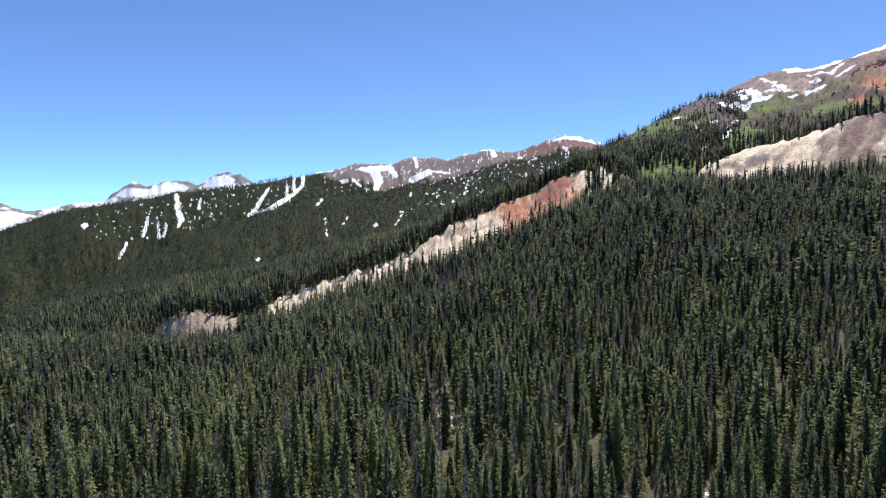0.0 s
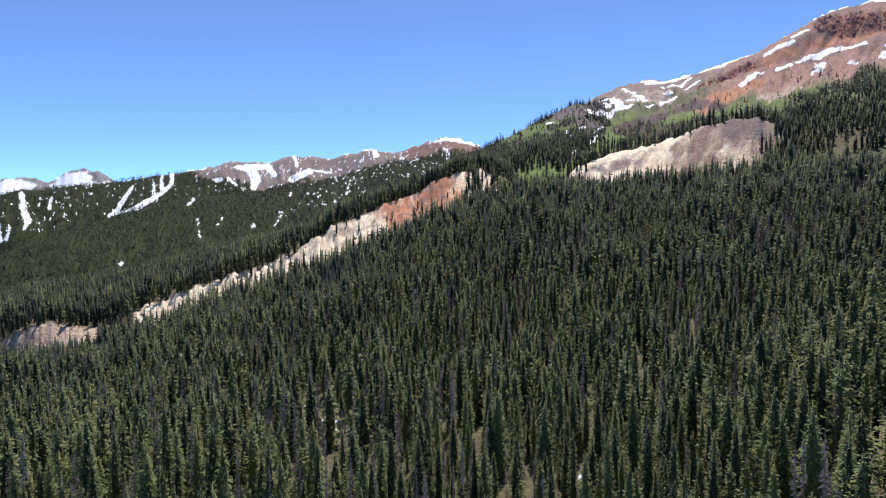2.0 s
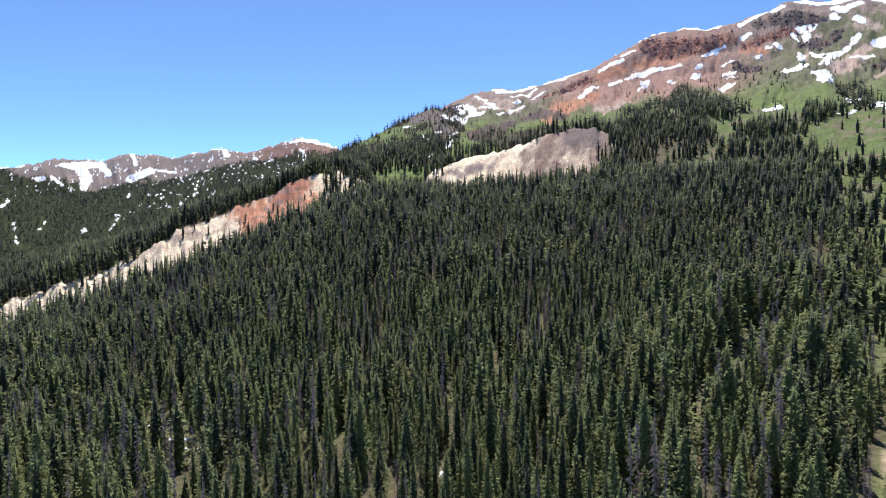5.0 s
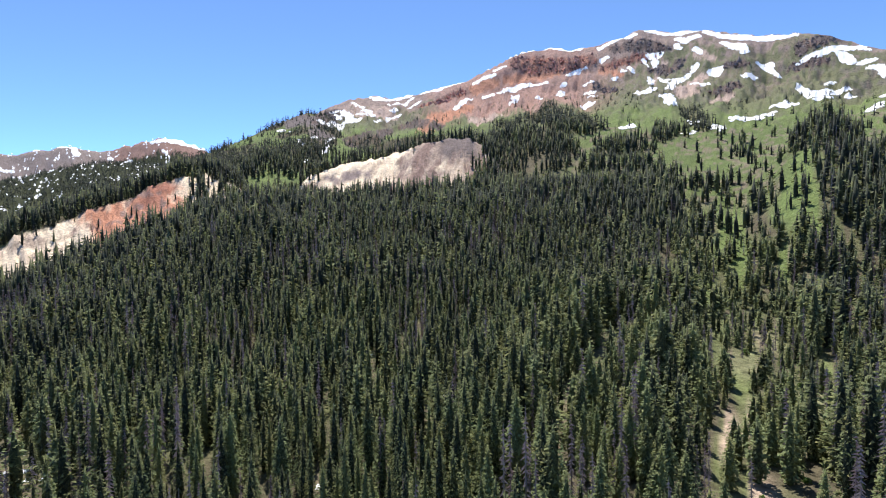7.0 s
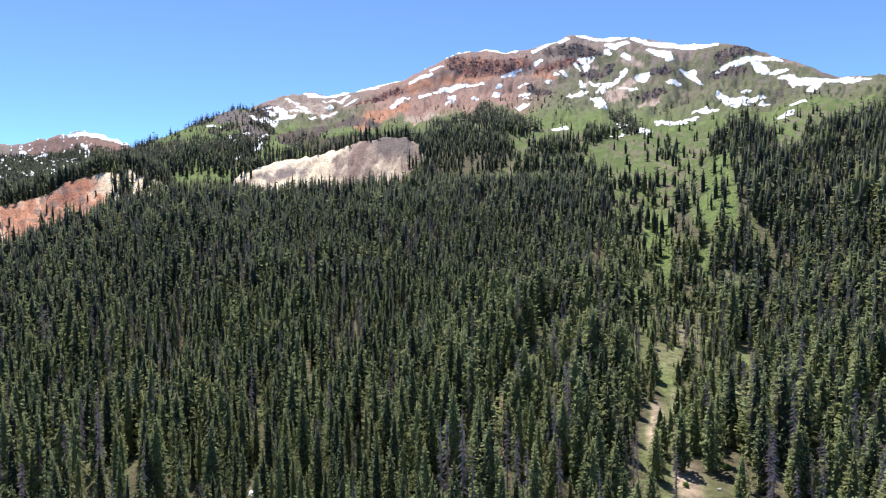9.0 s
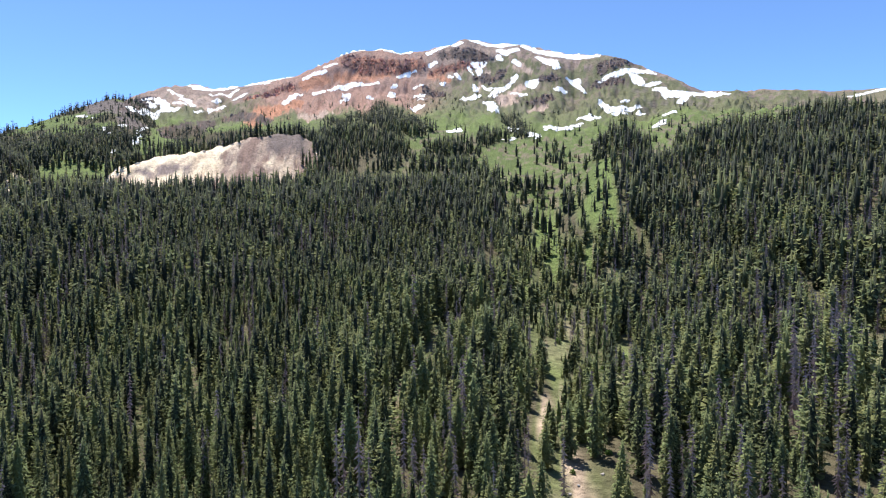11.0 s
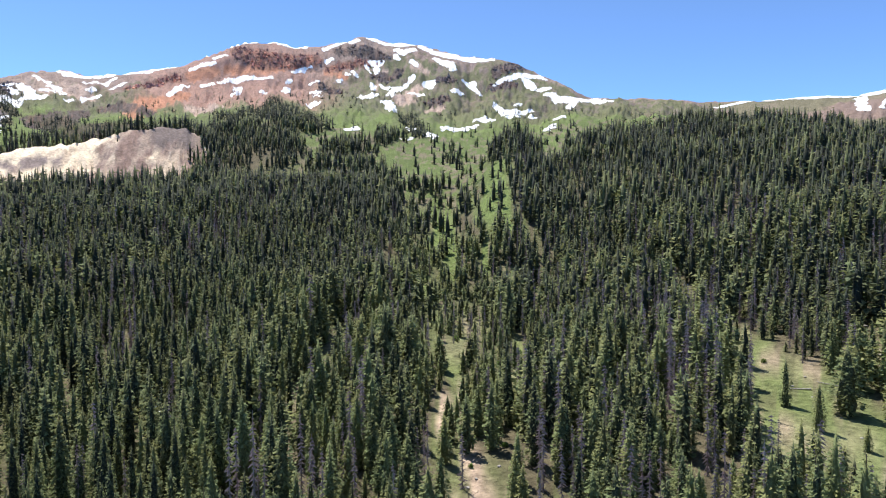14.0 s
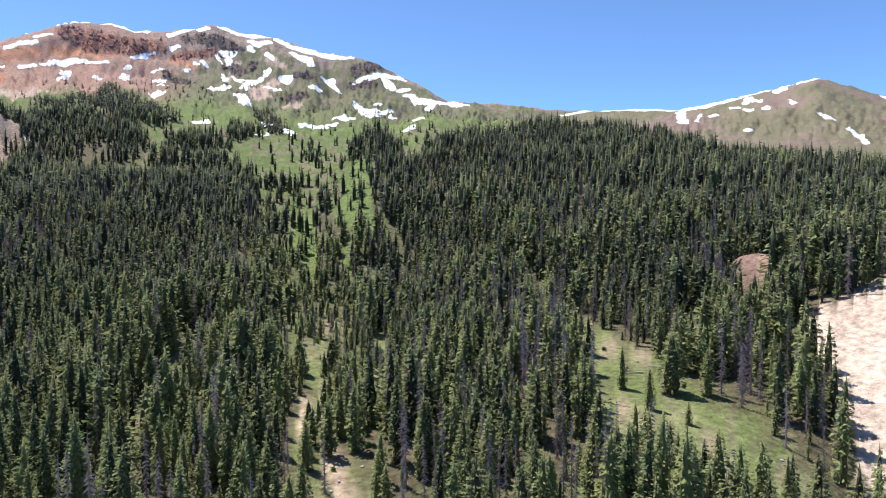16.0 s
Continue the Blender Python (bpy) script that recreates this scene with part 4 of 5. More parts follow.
    lay(GRASS * (0.65 + 0.5 * n1)[..., None], (k & ~up) * soft(az, 44, 50))
    lay(BROWN * 0.8, (k & ~up) * soft(az, 44, 50) * soft(n3 + 0.6 * n1, 0.82, 0.98) * 0.7)
    lay((BROWN * 0.88 + PINK * 0.1) * (0.85 + 0.3 * n1)[..., None], k * soft(step + 0.7 * edge - 0.45 * soft(az, 51, 58) - 0.25 * soft(az, 62, 66), 1.95, 2.25))
    lay(DARKROCK * 1.7, k * soft(n1 + 0.5 * (n3 - 0.5), 0.6, 0.63) * soft(step, 1.2, 1.6) * 0.55)
    redness = k * (1 - soft(az + 3 * edge, 48, 53)) * soft(az + 2 * edge, 33, 37) * soft(step + 0.3 * edge, 1.25, 1.5)
    lay((RED * 0.42 + BROWN * 0.55 + PINK * 0.08) * (0.85 + 0.3 * n1)[..., None], redness)
    k = k | (kind == 5)
    chute = fractal((np.radians(az) * 1700 + 25 * n2) / 9, r / 60, 4, 17)
    lay(DARKROCK * 1.4 + RED * 0.15, (kind == 7) * soft(chute + 0.4 * (n2 - 0.5), 0.57, 0.61) * soft(step, 1.5, 1.9) * 0.4)
    for tint, patches in ((PINK * 0.3 + BROWN * 0.75, LIE_SCREE_PINK), (ORANGE * 0.95, LIE_ORANGE), (RED * 0.85, LIE_DARKRED), (DARKROCK, LIE_DARKROCK)):
        deep = np.full(np.shape(r), -1e6)
        for patch in patches:
            deep = np.maximum(deep, near_patch(az, z, patch))
        on = k * soft(deep + 14 * edge + 16 * (chute - 0.5), -2, 2)
        lay(tint * (0.45 + 0.6 * n1 + 0.5 * chute)[..., None], on * 0.95)
        if patches is LIE_DARKROCK or patches is LIE_DARKRED:
            craggy = np.maximum(craggy, on)
            lay(DARKROCK * 0.7 + RED * (0.25 if patches is LIE_DARKRED else 0.08), on * soft(chute + 0.5 * (n3 - 0.5), 0.53, 0.56) * 0.75)
            lay(ORANGE * 0.8 + BROWN * 0.2, on * soft(0.44 - chute, 0.0, 0.04) * (0.7 if patches is LIE_DARKRED else 0.2))
    k = kind == 7
    wood = np.full(np.shape(r), -1e6)
    for patch in WOODS:
        wood = np.maximum(wood, near_patch(az, z, patch))
    wooded = soft(wood + 24 * edge, -12, 14)
    sparse = np.where(step < 1.0, 0.14, np.where(step < 1.75, 0.1, 0.0)) * soft(n1 + 0.5 * (n3 - 0.5), 0.46, 0.6) + np.where((step < 1.0) & (az < 44), 0.5, 0)
    trees = np.where(k, np.maximum(wooded * (0.45 + 0.55 * soft(n1, 0.4, 0.52)) * (step < 1.7), sparse), trees)
    brow = np.maximum(near_patch(az, z, GRASSY_BROW), near_patch(az, z + 20, GRASSY_BROW))
    trees = np.where(k & (brow + 10 * edge > 0), trees * 0.1, trees)
    lay(FLOOR, k * wooded * 0.7 * (1 - soft(brow, -6, 2)))
    k = kind == 5
    trees = np.where(k, np.maximum(trees, wooded * 0.9), trees)
    for patch in LIE_GRASS + LIE_KNOBROCK:
        trees = np.where(k & (np.maximum(near_patch(az, z, patch), near_patch(az, z + 14, patch)) + 8 * edge > 0), np.maximum(trees * 0.1, 0.4 * soft(n1 + 0.4 * (n3 - 0.5), 0.44, 0.6)), trees)

    k = kind == 8
    lay((ALPINE * 0.7 + BROWN * 0.3) * (0.8 + 0.4 * n2)[..., None], k * 1.0)
    lay(BROWN * 0.85, k * soft(n2, 0.45, 0.6))
    trees = np.where(k, 0, trees)
    lay(GRASS * 0.7, (kind == 9) * 0.6)
    trees = np.where(kind == 9, 0, trees)
    rocky = np.select([kind == 7, kind == 8, kind == 5, kind == 3, kind == 6, kind == 1], [0.25 + 0.75 * soft(step, 1.2, 1.9), 0.6, 0.8, 0.7, 0.35, 0.25], 0.4) + 0.7 * craggy
    return np.concatenate((colour, rocky[..., None]), -1), np.clip(trees, 0, 1)

# ---- the ground, one sheet on a fan of bearings ----
VIEW = np.arange(-38.5, 113.0, 0.1)
REST = np.arange(113.4, 321.5, 2.0)
BEARINGS = np.concatenate((VIEW, REST))
ROWS = 260
fine = np.geomspace(4, 4950, 700)
fine[0] = 0.02
azs = np.repeat(BEARINGS[:, None], len(fine), 1)
rs = np.repeat(fine[None, :], len(BEARINGS), 0)
hs, _, _ = land(azs, rs)
cost = np.hypot(np.diff(rs, axis=1) * 0.22, np.diff(hs, axis=1)) / rs[:, 1:] * np.where(rs[:, 1:] < 600, 0.2, np.where(rs[:, 1:] < 4000, 1.3, 3.0)) + 0.2 / len(fine)
smooth = np.ones(21) / 21
cost = np.apply_along_axis(lambda c: np.convolve(np.pad(c, 10, "edge"), smooth, "valid"), 0, cost)
cum = np.concatenate((np.zeros((len(BEARINGS), 1)), np.cumsum(cost, 1)), 1)
RAD = np.stack([np.interp(np.linspace(0, c[-1], ROWS), c, fine) for c in cum])
AZ = np.repeat(BEARINGS[:, None], ROWS, 1)
Z, KIND, STEP = land(AZ, RAD)
X, Y = RAD * np.sin(np.radians(AZ)), RAD * np.cos(np.radians(AZ))
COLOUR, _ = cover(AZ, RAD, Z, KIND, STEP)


def mesh_of(name, verts, faces, material, colour=None, layer="earth"):
    """A mesh from arrays of places and of triangles or quads, with a colour or a number for each place."""
    me = bpy.data.meshes.new(name)
    n = faces.shape[1]
    me.vertices.add(len(verts))
    me.vertices.foreach_set("co", np.ascontiguousarray(verts, np.float32).ravel())
    me.loops.add(faces.size)
    me.loops.foreach_set("vertex_index", np.ascontiguousarray(faces, np.int32).ravel())
    me.polygons.add(len(faces))
    me.polygons.foreach_set("loop_start", np.arange(0, faces.size, n, dtype=np.int32))
    me.update(calc_edges=True)
    if colour is not None and colour.ndim == 2:
        at = me.attributes.new(layer, "FLOAT_COLOR", "POINT")
        at.data.foreach_set("color", np.ascontiguousarray(colour, np.float32).ravel())
    elif colour is not None:
        at = me.attributes.new(layer, "FLOAT", "POINT")
        at.data.foreach_set("value", np.ascontiguousarray(colour, np.float32))
    me.materials.append(material)
    return me


def smooth_shade(me):
    me.polygons.foreach_set("use_smooth", np.ones(len(me.polygons), bool))


COLS = len(BEARINGS)
index = np.arange(COLS * ROWS).reshape(COLS, ROWS)
nxt = np.roll(index, -1, 0)
QUADS = np.stack((index[:, :-1], index[:, 1:], nxt[:, 1:], nxt[:, :-1]), -1)
CELL = KIND[:, :-1]
AZ4 = (AZ[:, :-1] + np.roll(AZ, -1, 0)[:, 1:]) / 2
Z4 = (Z[:, :-1] + np.roll(Z, -1, 0)[:, 1:]) / 2
PLACES = np.stack((X, Y, Z), -1).reshape(-1, 3)
TINTS = COLOUR.reshape(-1, 4)


def sheet(name, chosen, material, label, category, kind="structure"):
    """The cells of the ground that are chosen, as an object."""
    quads = QUADS[chosen]
    used, flat = np.unique(quads, return_inverse=True)
    flat, spots = flat.reshape(-1, 4), PLACES[used]
    me = mesh_of(name, spots, flat, material, TINTS[used])
    smooth_shade(me)
    return tagged(new(name, me), label, category, "", kind)


sheet("ground", (CELL == 0) | (CELL == 9), EARTH, "needle-strewn forest floor with grassy clearings and bare pink earth", "ground")
sheet("bench_slope", CELL == 1, EARTH, "wooded bench cut by a pale eroded scar", "hillside")
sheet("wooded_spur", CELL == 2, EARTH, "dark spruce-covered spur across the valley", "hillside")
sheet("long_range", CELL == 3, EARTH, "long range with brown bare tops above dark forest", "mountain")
sheet("far_peaks", CELL == 4, EARTH, "distant grey jagged peaks streaked with snow", "mountain")
sheet("meadow_knob", CELL == 5, EARTH, "rocky knob with a green hanging meadow and trees", "hill")
sheet("pale_hillock", CELL == 6, EARTH, "bare cream and brown eroded hillock", "hill")
sheet("red_mountain", CELL == 7, EARTH, "broad red and brown mountain with green lower slopes", "mountain")
sheet("green_peak", CELL == 8, EARTH, "rounded brown and green peak with a snowy ridge", "mountain")

# ---- old snow in the hollows and along the crests, laid on the ground in finer cells ----
PART = 3


def between(grid, c, w):
    """The grid's value at fractional column and row."""
    c0, w0 = np.minimum(c.astype(int), COLS - 2), np.minimum(w.astype(int), ROWS - 2)
    u, v = c - c0, w - w0
    return (grid[c0, w0] * (1 - u) + grid[c0 + 1, w0] * u) * (1 - v) + (grid[c0, w0 + 1] * (1 - u) + grid[c0 + 1, w0 + 1] * u) * v


def pieces(cells):
    """The connected pieces of a set of cells, without crumbs."""
    left = set(cells)
    while left:
        stack, piece = [left.pop()], []
        while stack:
            c, w = stack.pop()
            piece.append((c, w))
            for q in ((c + 1, w), (c - 1, w), (c, w + 1), (c, w - 1)):
                if q in left:
                    left.remove(q)
                    stack.append(q)
        if len(piece) > 4:
            yield np.array(piece)


cells = set()
SLIM = {(2, 3): 4.2, (3,): 1.5}
for kinds, patches in SNOW_PATCHES:
    for patch in patches:
        coarse = np.argwhere(np.isin(CELL, kinds) & (near_patch(AZ4, Z4, patch) > -14) & (np.abs(AZ4) < 112))
        if not len(coarse):
            continue
        i, j = np.meshgrid(np.arange(PART), np.arange(PART))
        fc = (coarse[:, :1] * PART + i.ravel()).ravel()
        fw = (coarse[:, 1:] * PART + j.ravel()).ravel()
        c, w = (fc + 0.5) / PART, (fw + 0.5) / PART
        px, py, pz = between(X, c, w), between(Y, c, w), between(Z, c, w)
        ragged = 1.2 + 12 * (fractal(px / 22, py / 22, 3, 71) - 0.5) + 7 * (fractal(px / 7, py / 7, 3, 72) - 0.5)
        inside = near_patch(between(AZ, c, w), pz, patch) + ragged - SLIM.get(kinds, 0) > 0
        cells.update(zip(fc[inside].tolist(), fw[inside].tolist()))
for piece in pieces(cells):
    corners = np.stack((piece, piece + (0, 1), piece + (1, 1), piece + (1, 0)), 1)
    used, flat = np.unique(corners.reshape(-1, 2), axis=0, return_inverse=True)
    c, w = used[:, 0] / PART, used[:, 1] / PART
    spots = np.stack((between(X, c, w), between(Y, c, w), between(Z, c, w) + 0.7), -1)
    me = mesh_of("snow_patch", spots, flat.reshape(-1, 4), SNOW)
    smooth_shade(me)
    label = "broad field of old white snow on the mountainside" if len(piece) > 1500 else "patch of old white snow lying on the mountainside"
    tagged(new("snow_patch", me), label, "snow patch", "snow patches", "thing")

# ---- small snow between the far trees ----
def snow_flecks(count, az0, az1, r0, r1):
    rng = np.random.default_rng(31)
    az, r = rng.uniform(az0, az1, count), rng.uniform(r0, r1, count)
    z, kind, step = land(az, r)
    x, y = r * np.sin(np.radians(az)), r * np.cos(np.radians(az))
    share = melt_share(az, r, kind, step, fractal(x / 120, y / 120, 4, 12))
    keep = ((kind == 2) | ((kind == 3) & (step < 1.0))) & (share > np.where((az > -13) & (step > 0.6), 0.7, 0.25))
    az, r, x, y = az[keep], r[keep], x[keep], y[keep]
    n = len(az)
    turn = np.arange(7) * 6.283 / 7
    size = rng.uniform(0.5, 1.2, (n, 7)) * rng.uniform(0.6, 1.5, (n, 1))
    down, over = size * 7.0 * np.cos(turn), size * 2.6 * np.sin(turn)
    s, c = np.sin(np.radians(az))[:, None], np.cos(np.radians(az))[:, None]
    px = np.concatenate((x[:, None], x[:, None] + down * s + over * c), 1)
    py = np.concatenate((y[:, None], y[:, None] + down * c - over * s), 1)
    pz, _, _ = land(np.degrees(np.arctan2(px, py)), np.hypot(px, py))
    pz = pz + np.concatenate((np.full((n, 1), 3.0), np.full((n, 7), 1.6)), 1)
    f = np.array([(0, 1 + j, 1 + (j + 1) % 7) for j in range(7)])
    faces = (f[None] + 8 * np.arange(n)[:, None, None]).reshape(-1, 3)
    me = mesh_of("snow_flecks", np.stack((px, py, pz), -1).reshape(-1, 3), faces, SNOW)
    tagged(new("snow_flecks", me), "small flecks of old snow between the distant trees", "snow", "", "stuff")


snow_flecks(26000, -34, 12, 1800, 3350)

# ---- crags: broken rock standing out of the cliffs and the rocky brows ----
def crags(count, az0, az1, r0, r1):
    rng = np.random.default_rng(77)
    az, r = rng.uniform(az0, az1, count), np.sqrt(rng.uniform(r0**2, r1**2, count))
    z, kind, step = land(az, r)
    tint, _ = cover(az, r, z, kind, step)
    keep = (kind == 7) & (tint[:, 3] > 1.15 + 0.5 * rng.random(count)) & (step > 1.0) & (step < 2.9)
    az, r, z, tint = az[keep], r[keep], z[keep], tint[keep]
    n = len(az)
    size = 1.2 + 3.4 * rng.random(n) ** 2
    shape = np.array(((1, 0, 0), (0, 1, 0), (-1, 0, 0), (0, -1, 0), (0, 0, 1), (0, 0, -1)), float)
    v = shape[None] * rng.uniform(0.6, 1.3, (n, 6, 1)) + rng.normal(0, 0.16, (n, 6, 3))
    v = v * size[:, None, None] * np.stack((rng.uniform(0.8, 1.4, n), rng.uniform(0.8, 1.4, n), rng.uniform(0.9, 1.9, n)), -1)[:, None]
    v = v + np.stack((r * np.sin(np.radians(az)), r * np.cos(np.radians(az)), z), -1)[:, None]
    f = np.array([(j, (j + 1) % 4, 4) for j in range(4)] + [((j + 1) % 4, j, 5) for j in range(4)])
    faces = (f[None] + 6 * np.arange(n)[:, None, None]).reshape(-1, 3)
    shade = np.concatenate((tint[:, :3] * rng.uniform(1.4, 2.6, (n, 1)), np.full((n, 1), 0.5)), -1)
    me = mesh_of("crag_rocks", v.reshape(-1, 3), faces, EARTH, np.repeat(shade, 6, 0))
    me.attributes.new("sharp_face", "BOOLEAN", "FACE").data.foreach_set("value", np.ones(len(faces), bool))
    tagged(new("crag_rocks", me), "broken dark and red rocks on the mountain's cliffs", "rocks", "", "stuff")


crags(26000, 23, 76, 1150, 2000)

# ---- spruces ----
def girth(u, spread):
    """How wide a spruce is at a share of its height: a column below, a spire above."""
    return spread * min(1.0, (1.02 - u) / 0.62) ** 0.8 * min(1.0, 0.72 + 1.6 * u)


def spruce(seed, sprays, size, spread=0.12, foot=0.05, rings=6, sides=6):
    """A spruce crown of unit height: an inner spire darkened as painted shade, clad in small tilted sprays of
    needles. Places, triangles, tones.
    """
    rng = np.random.default_rng(seed)
    v, f, tone = [], [], []
    lean = rng.uniform(-0.012, 0.012, 2)
    # uneven flanks: some sides bulge, some are thin
    bulge, phase = rng.uniform(0.08, 0.22), rng.uniform(0, 6.283, 3)
    core = 0.55 if sprays > 60 else 0.75

    def flank(a, u):
        return 1 + bulge * math.sin(2 * a + phase[0] + 3 * u) + bulge * math.sin(a + phase[1] - 11 * u) * 0.7

    for i in range(rings):
        u = foot + (0.97 - foot) * i / rings
        for j in range(sides):
            a = 6.283 * (j + 0.5 * (i % 2)) / sides
            q = core * girth(u, spread) * flank(a, u) * rng.uniform(0.75, 1.2)
            v.append((q * math.cos(a) + lean[0] * u, q * math.sin(a) + lean[1] * u, u - rng.uniform(0, 0.03)))
            # the shade inside the crown is put into the core's tone
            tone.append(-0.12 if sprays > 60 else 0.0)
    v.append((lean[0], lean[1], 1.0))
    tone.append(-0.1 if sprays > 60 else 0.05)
    for i in range(rings - 1):
        for j in range(sides):
            p, q = i * sides + j, i * sides + (j + 1) % sides
            f += [(p, q, p + sides), (q, q + sides, p + sides)]
    f += [((rings - 1) * sides + j, (rings - 1) * sides + (j + 1) % sides, rings * sides) for j in range(sides)]
    levels = (np.arange(sprays) + rng.random(sprays)) / sprays
    for w in levels:
        u = foot + (0.985 - foot) * (0.55 * (1 - math.sqrt(1 - w)) + 0.45 * w)
        a = rng.uniform(0, 6.283)
        q = girth(u, spread) * flank(a, u) * rng.uniform(0.66, 1.06) + 0.002
        out = np.array((math.cos(a), math.sin(a), 0.0))
        side = np.array((-out[1], out[0], 0.0))
        # the bough reaches out and down, its fan is tilted at random
        fall = rng.uniform(-0.25, 0.6)
        tip = out * math.cos(fall) + np.array((0, 0, -math.sin(fall)))
        fan = side * rng.uniform(0.7, 1.0) + np.array((0, 0, rng.uniform(-0.8, 0.8)))
        big = size * rng.uniform(0.7, 1.35) * (0.55 + 0.45 * min(1.0, (1 - u) / 0.4))
        mid = out * q + np.array((lean[0] * u, lean[1] * u, u))
        base = len(v)
        shift = rng.uniform(-0.35, 0.35)
        v += [tuple(mid - tip * 0.75 * big), tuple(mid + tip * (0.55 + shift) * big + fan * 0.42 * big), tuple(mid + tip * (0.55 - shift) * big - fan * 0.42 * big)]
        # painted shading: dark at the bough's root, light at its outer corners
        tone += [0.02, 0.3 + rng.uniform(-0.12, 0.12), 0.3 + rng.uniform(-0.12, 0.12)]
        f.append((base, base + 1, base + 2))
    return np.array(v), np.array(f), np.array(tone)


def snag(seed, whorls, boughs):
    """A dead spruce: thin bare twigs that hang from a pole."""
    rng = np.random.default_rng(seed)
    v, f, tone = [], [], []
    for j in range(4):
        b = len(v)
        a0, a1 = 1.571 * j, 1.571 * (j + 1)
        v.extend(((0.009 * math.cos(a0), 0.009 * math.sin(a0), 0), (0.009 * math.cos(a1), 0.009 * math.sin(a1), 0), (0, 0, 1)))
        tone.extend((0.4, 0.4, 0.4))
        f.append((b, b + 1, b + 2))
    for i in range(whorls):
        z = 0.06 + 0.92 * i / whorls
        reach = 0.075 * (1.02 - z) ** 0.5
        for j in range(boughs):
            a = rng.uniform(0, 6.283)
            q, w, d = reach * rng.uniform(0.5, 1.3), 0.016, reach * rng.uniform(0.3, 1.0)
            c, s = math.cos(a), math.sin(a)
            b = len(v)
            v.extend(((0, 0, z + 0.012), (0, 0, z - 0.012), (q * c - w * s, q * s + w * c, z - d)))
            tone.extend((0.2, 0.2, 0.5))
            f.append((b, b + 1, b + 2))
    return np.array(v), np.array(f), np.array(tone)


def grow(name, kinds, at, tall, wide, tones, material, label):
    """Many trees joined into one object: each takes a crown from kinds, in turn."""
    rng = np.random.default_rng(len(at))
    turn, pick = rng.uniform(0, 6.283, len(at)), rng.integers(0, len(kinds), len(at))
    vs, fs, ts, base = [], [], [], 0
    for k, (v, f, t) in enumerate(kinds):
        on = pick == k
        if not on.any():
            continue
        c, s = np.cos(turn[on])[:, None], np.sin(turn[on])[:, None]
        h, w = tall[on][:, None], (tall[on] * wide[on])[:, None]
        p = np.stack((at[on][:, :1] + w * (c * v[:, 0] - s * v[:, 1]), at[on][:, 1:2] + w * (s * v[:, 0] + c * v[:, 1]), at[on][:, 2:3] + h * v[:, 2]), -1)
        vs.append(p.reshape(-1, 3))
        fs.append((f[None] + base + len(v) * np.arange(on.sum())[:, None, None]).reshape(-1, 3))
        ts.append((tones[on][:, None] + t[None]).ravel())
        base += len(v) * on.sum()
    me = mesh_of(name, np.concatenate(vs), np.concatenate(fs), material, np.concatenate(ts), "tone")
    ob = tagged(new(name, me), label, "forest", "", "stuff")
    ob.color = (0, 0, 0, 1)
    return ob


def scatter(near, far, space, left=-38.3, right=112.8):
    """Jittered places on the ground between two distances, thinned by the cover."""
    rng = np.random.default_rng(int(near))
    n = int(2 * far / space)
    gx, gy = np.meshgrid(np.arange(n), np.arange(n))
    gx, gy = gx.ravel() * space - far, gy.ravel() * space - far
    rough_r, rough_a = np.hypot(gx, gy), np.degrees(np.arctan2(gx, gy))
    keep = (rough_r > near - space) & (rough_r < far + space) & (rough_a > left - 2) & (rough_a < right + 2)
    gx, gy = gx[keep], gy[keep]
    gx = gx + rng.uniform(-0.5, 0.5, len(gx)) * space
    gy = gy + rng.uniform(-0.5, 0.5, len(gy)) * space
    az, r = np.degrees(np.arctan2(gx, gy)), np.hypot(gx, gy)
    keep = (r > near) & (r <= far) & (az > left) & (az < right)
    az, r, gx, gy = az[keep], r[keep], gx[keep], gy[keep]
    z, kind, step = land(az, r)
    _, thick = cover(az, r, z, kind, step)
    keep = rng.random(len(r)) < thick
    clump = fractal(gx / 30, gy / 30, 3, 41)
    return np.stack((gx, gy, z - 0.3), -1)[keep], az[keep], r[keep], kind[keep], clump[keep], thick[keep], rng


BANDS = [  # near, far, spacing
    (72, 130, 3.9), (130, 260, 4.0), (260, 430, 4.7), (430, 1000, 5.9), (1000, 1700, 7.6), (1700, 3600, 9.6)]
CROWNS = [
    [spruce(s, 520, 0.034, (0.112, 0.098, 0.128)[s % 3], 0.03, 7, 6) for s in range(9)],
    [spruce(10 + s, 180, 0.052, (0.112, 0.098, 0.128)[s % 3], 0.03, 5, 5) for s in range(9)],
    [spruce(20 + s, 62, 0.082, (0.118, 0.102, 0.13)[s % 3], 0.03, 3, 5) for s in range(9)],
    [spruce(40 + s, 16, 0.13, (0.118, 0.105)[s % 2], 0.02, 2, 5) for s in range(8)],
    [spruce(60 + s, 5, 0.2, 0.13, 0.0, 1, 5) for s in range(6)],
    [spruce(80 + s, 3, 0.25, 0.13, 0.0, 1, 4) for s in range(6)],
]
SNAGS = [snag(100 + s, 26, 4) for s in range(4)]
FOREST_LABELS = ["dark green spruces crowding the slope", "dense dark green spruce forest on the slope", "thick spruce forest climbing the slope", "spruce forest on the middle slopes", "spruce forest on the farther hillsides", "distant dark spruce forest across the valley"]


def pole_mesh(name, sides, foot, tip, material):
    """A tapered trunk of unit height."""
    bm = bmesh.new()
    bmesh.ops.create_cone(bm, cap_ends=True, segments=sides, radius1=foot, radius2=tip, depth=1.0, matrix=Matrix.Translation((0, 0, 0.5)))
    me = bpy.data.meshes.new(name)
    bm.to_mesh(me)
    bm.free()
    me.materials.append(material)
    return me


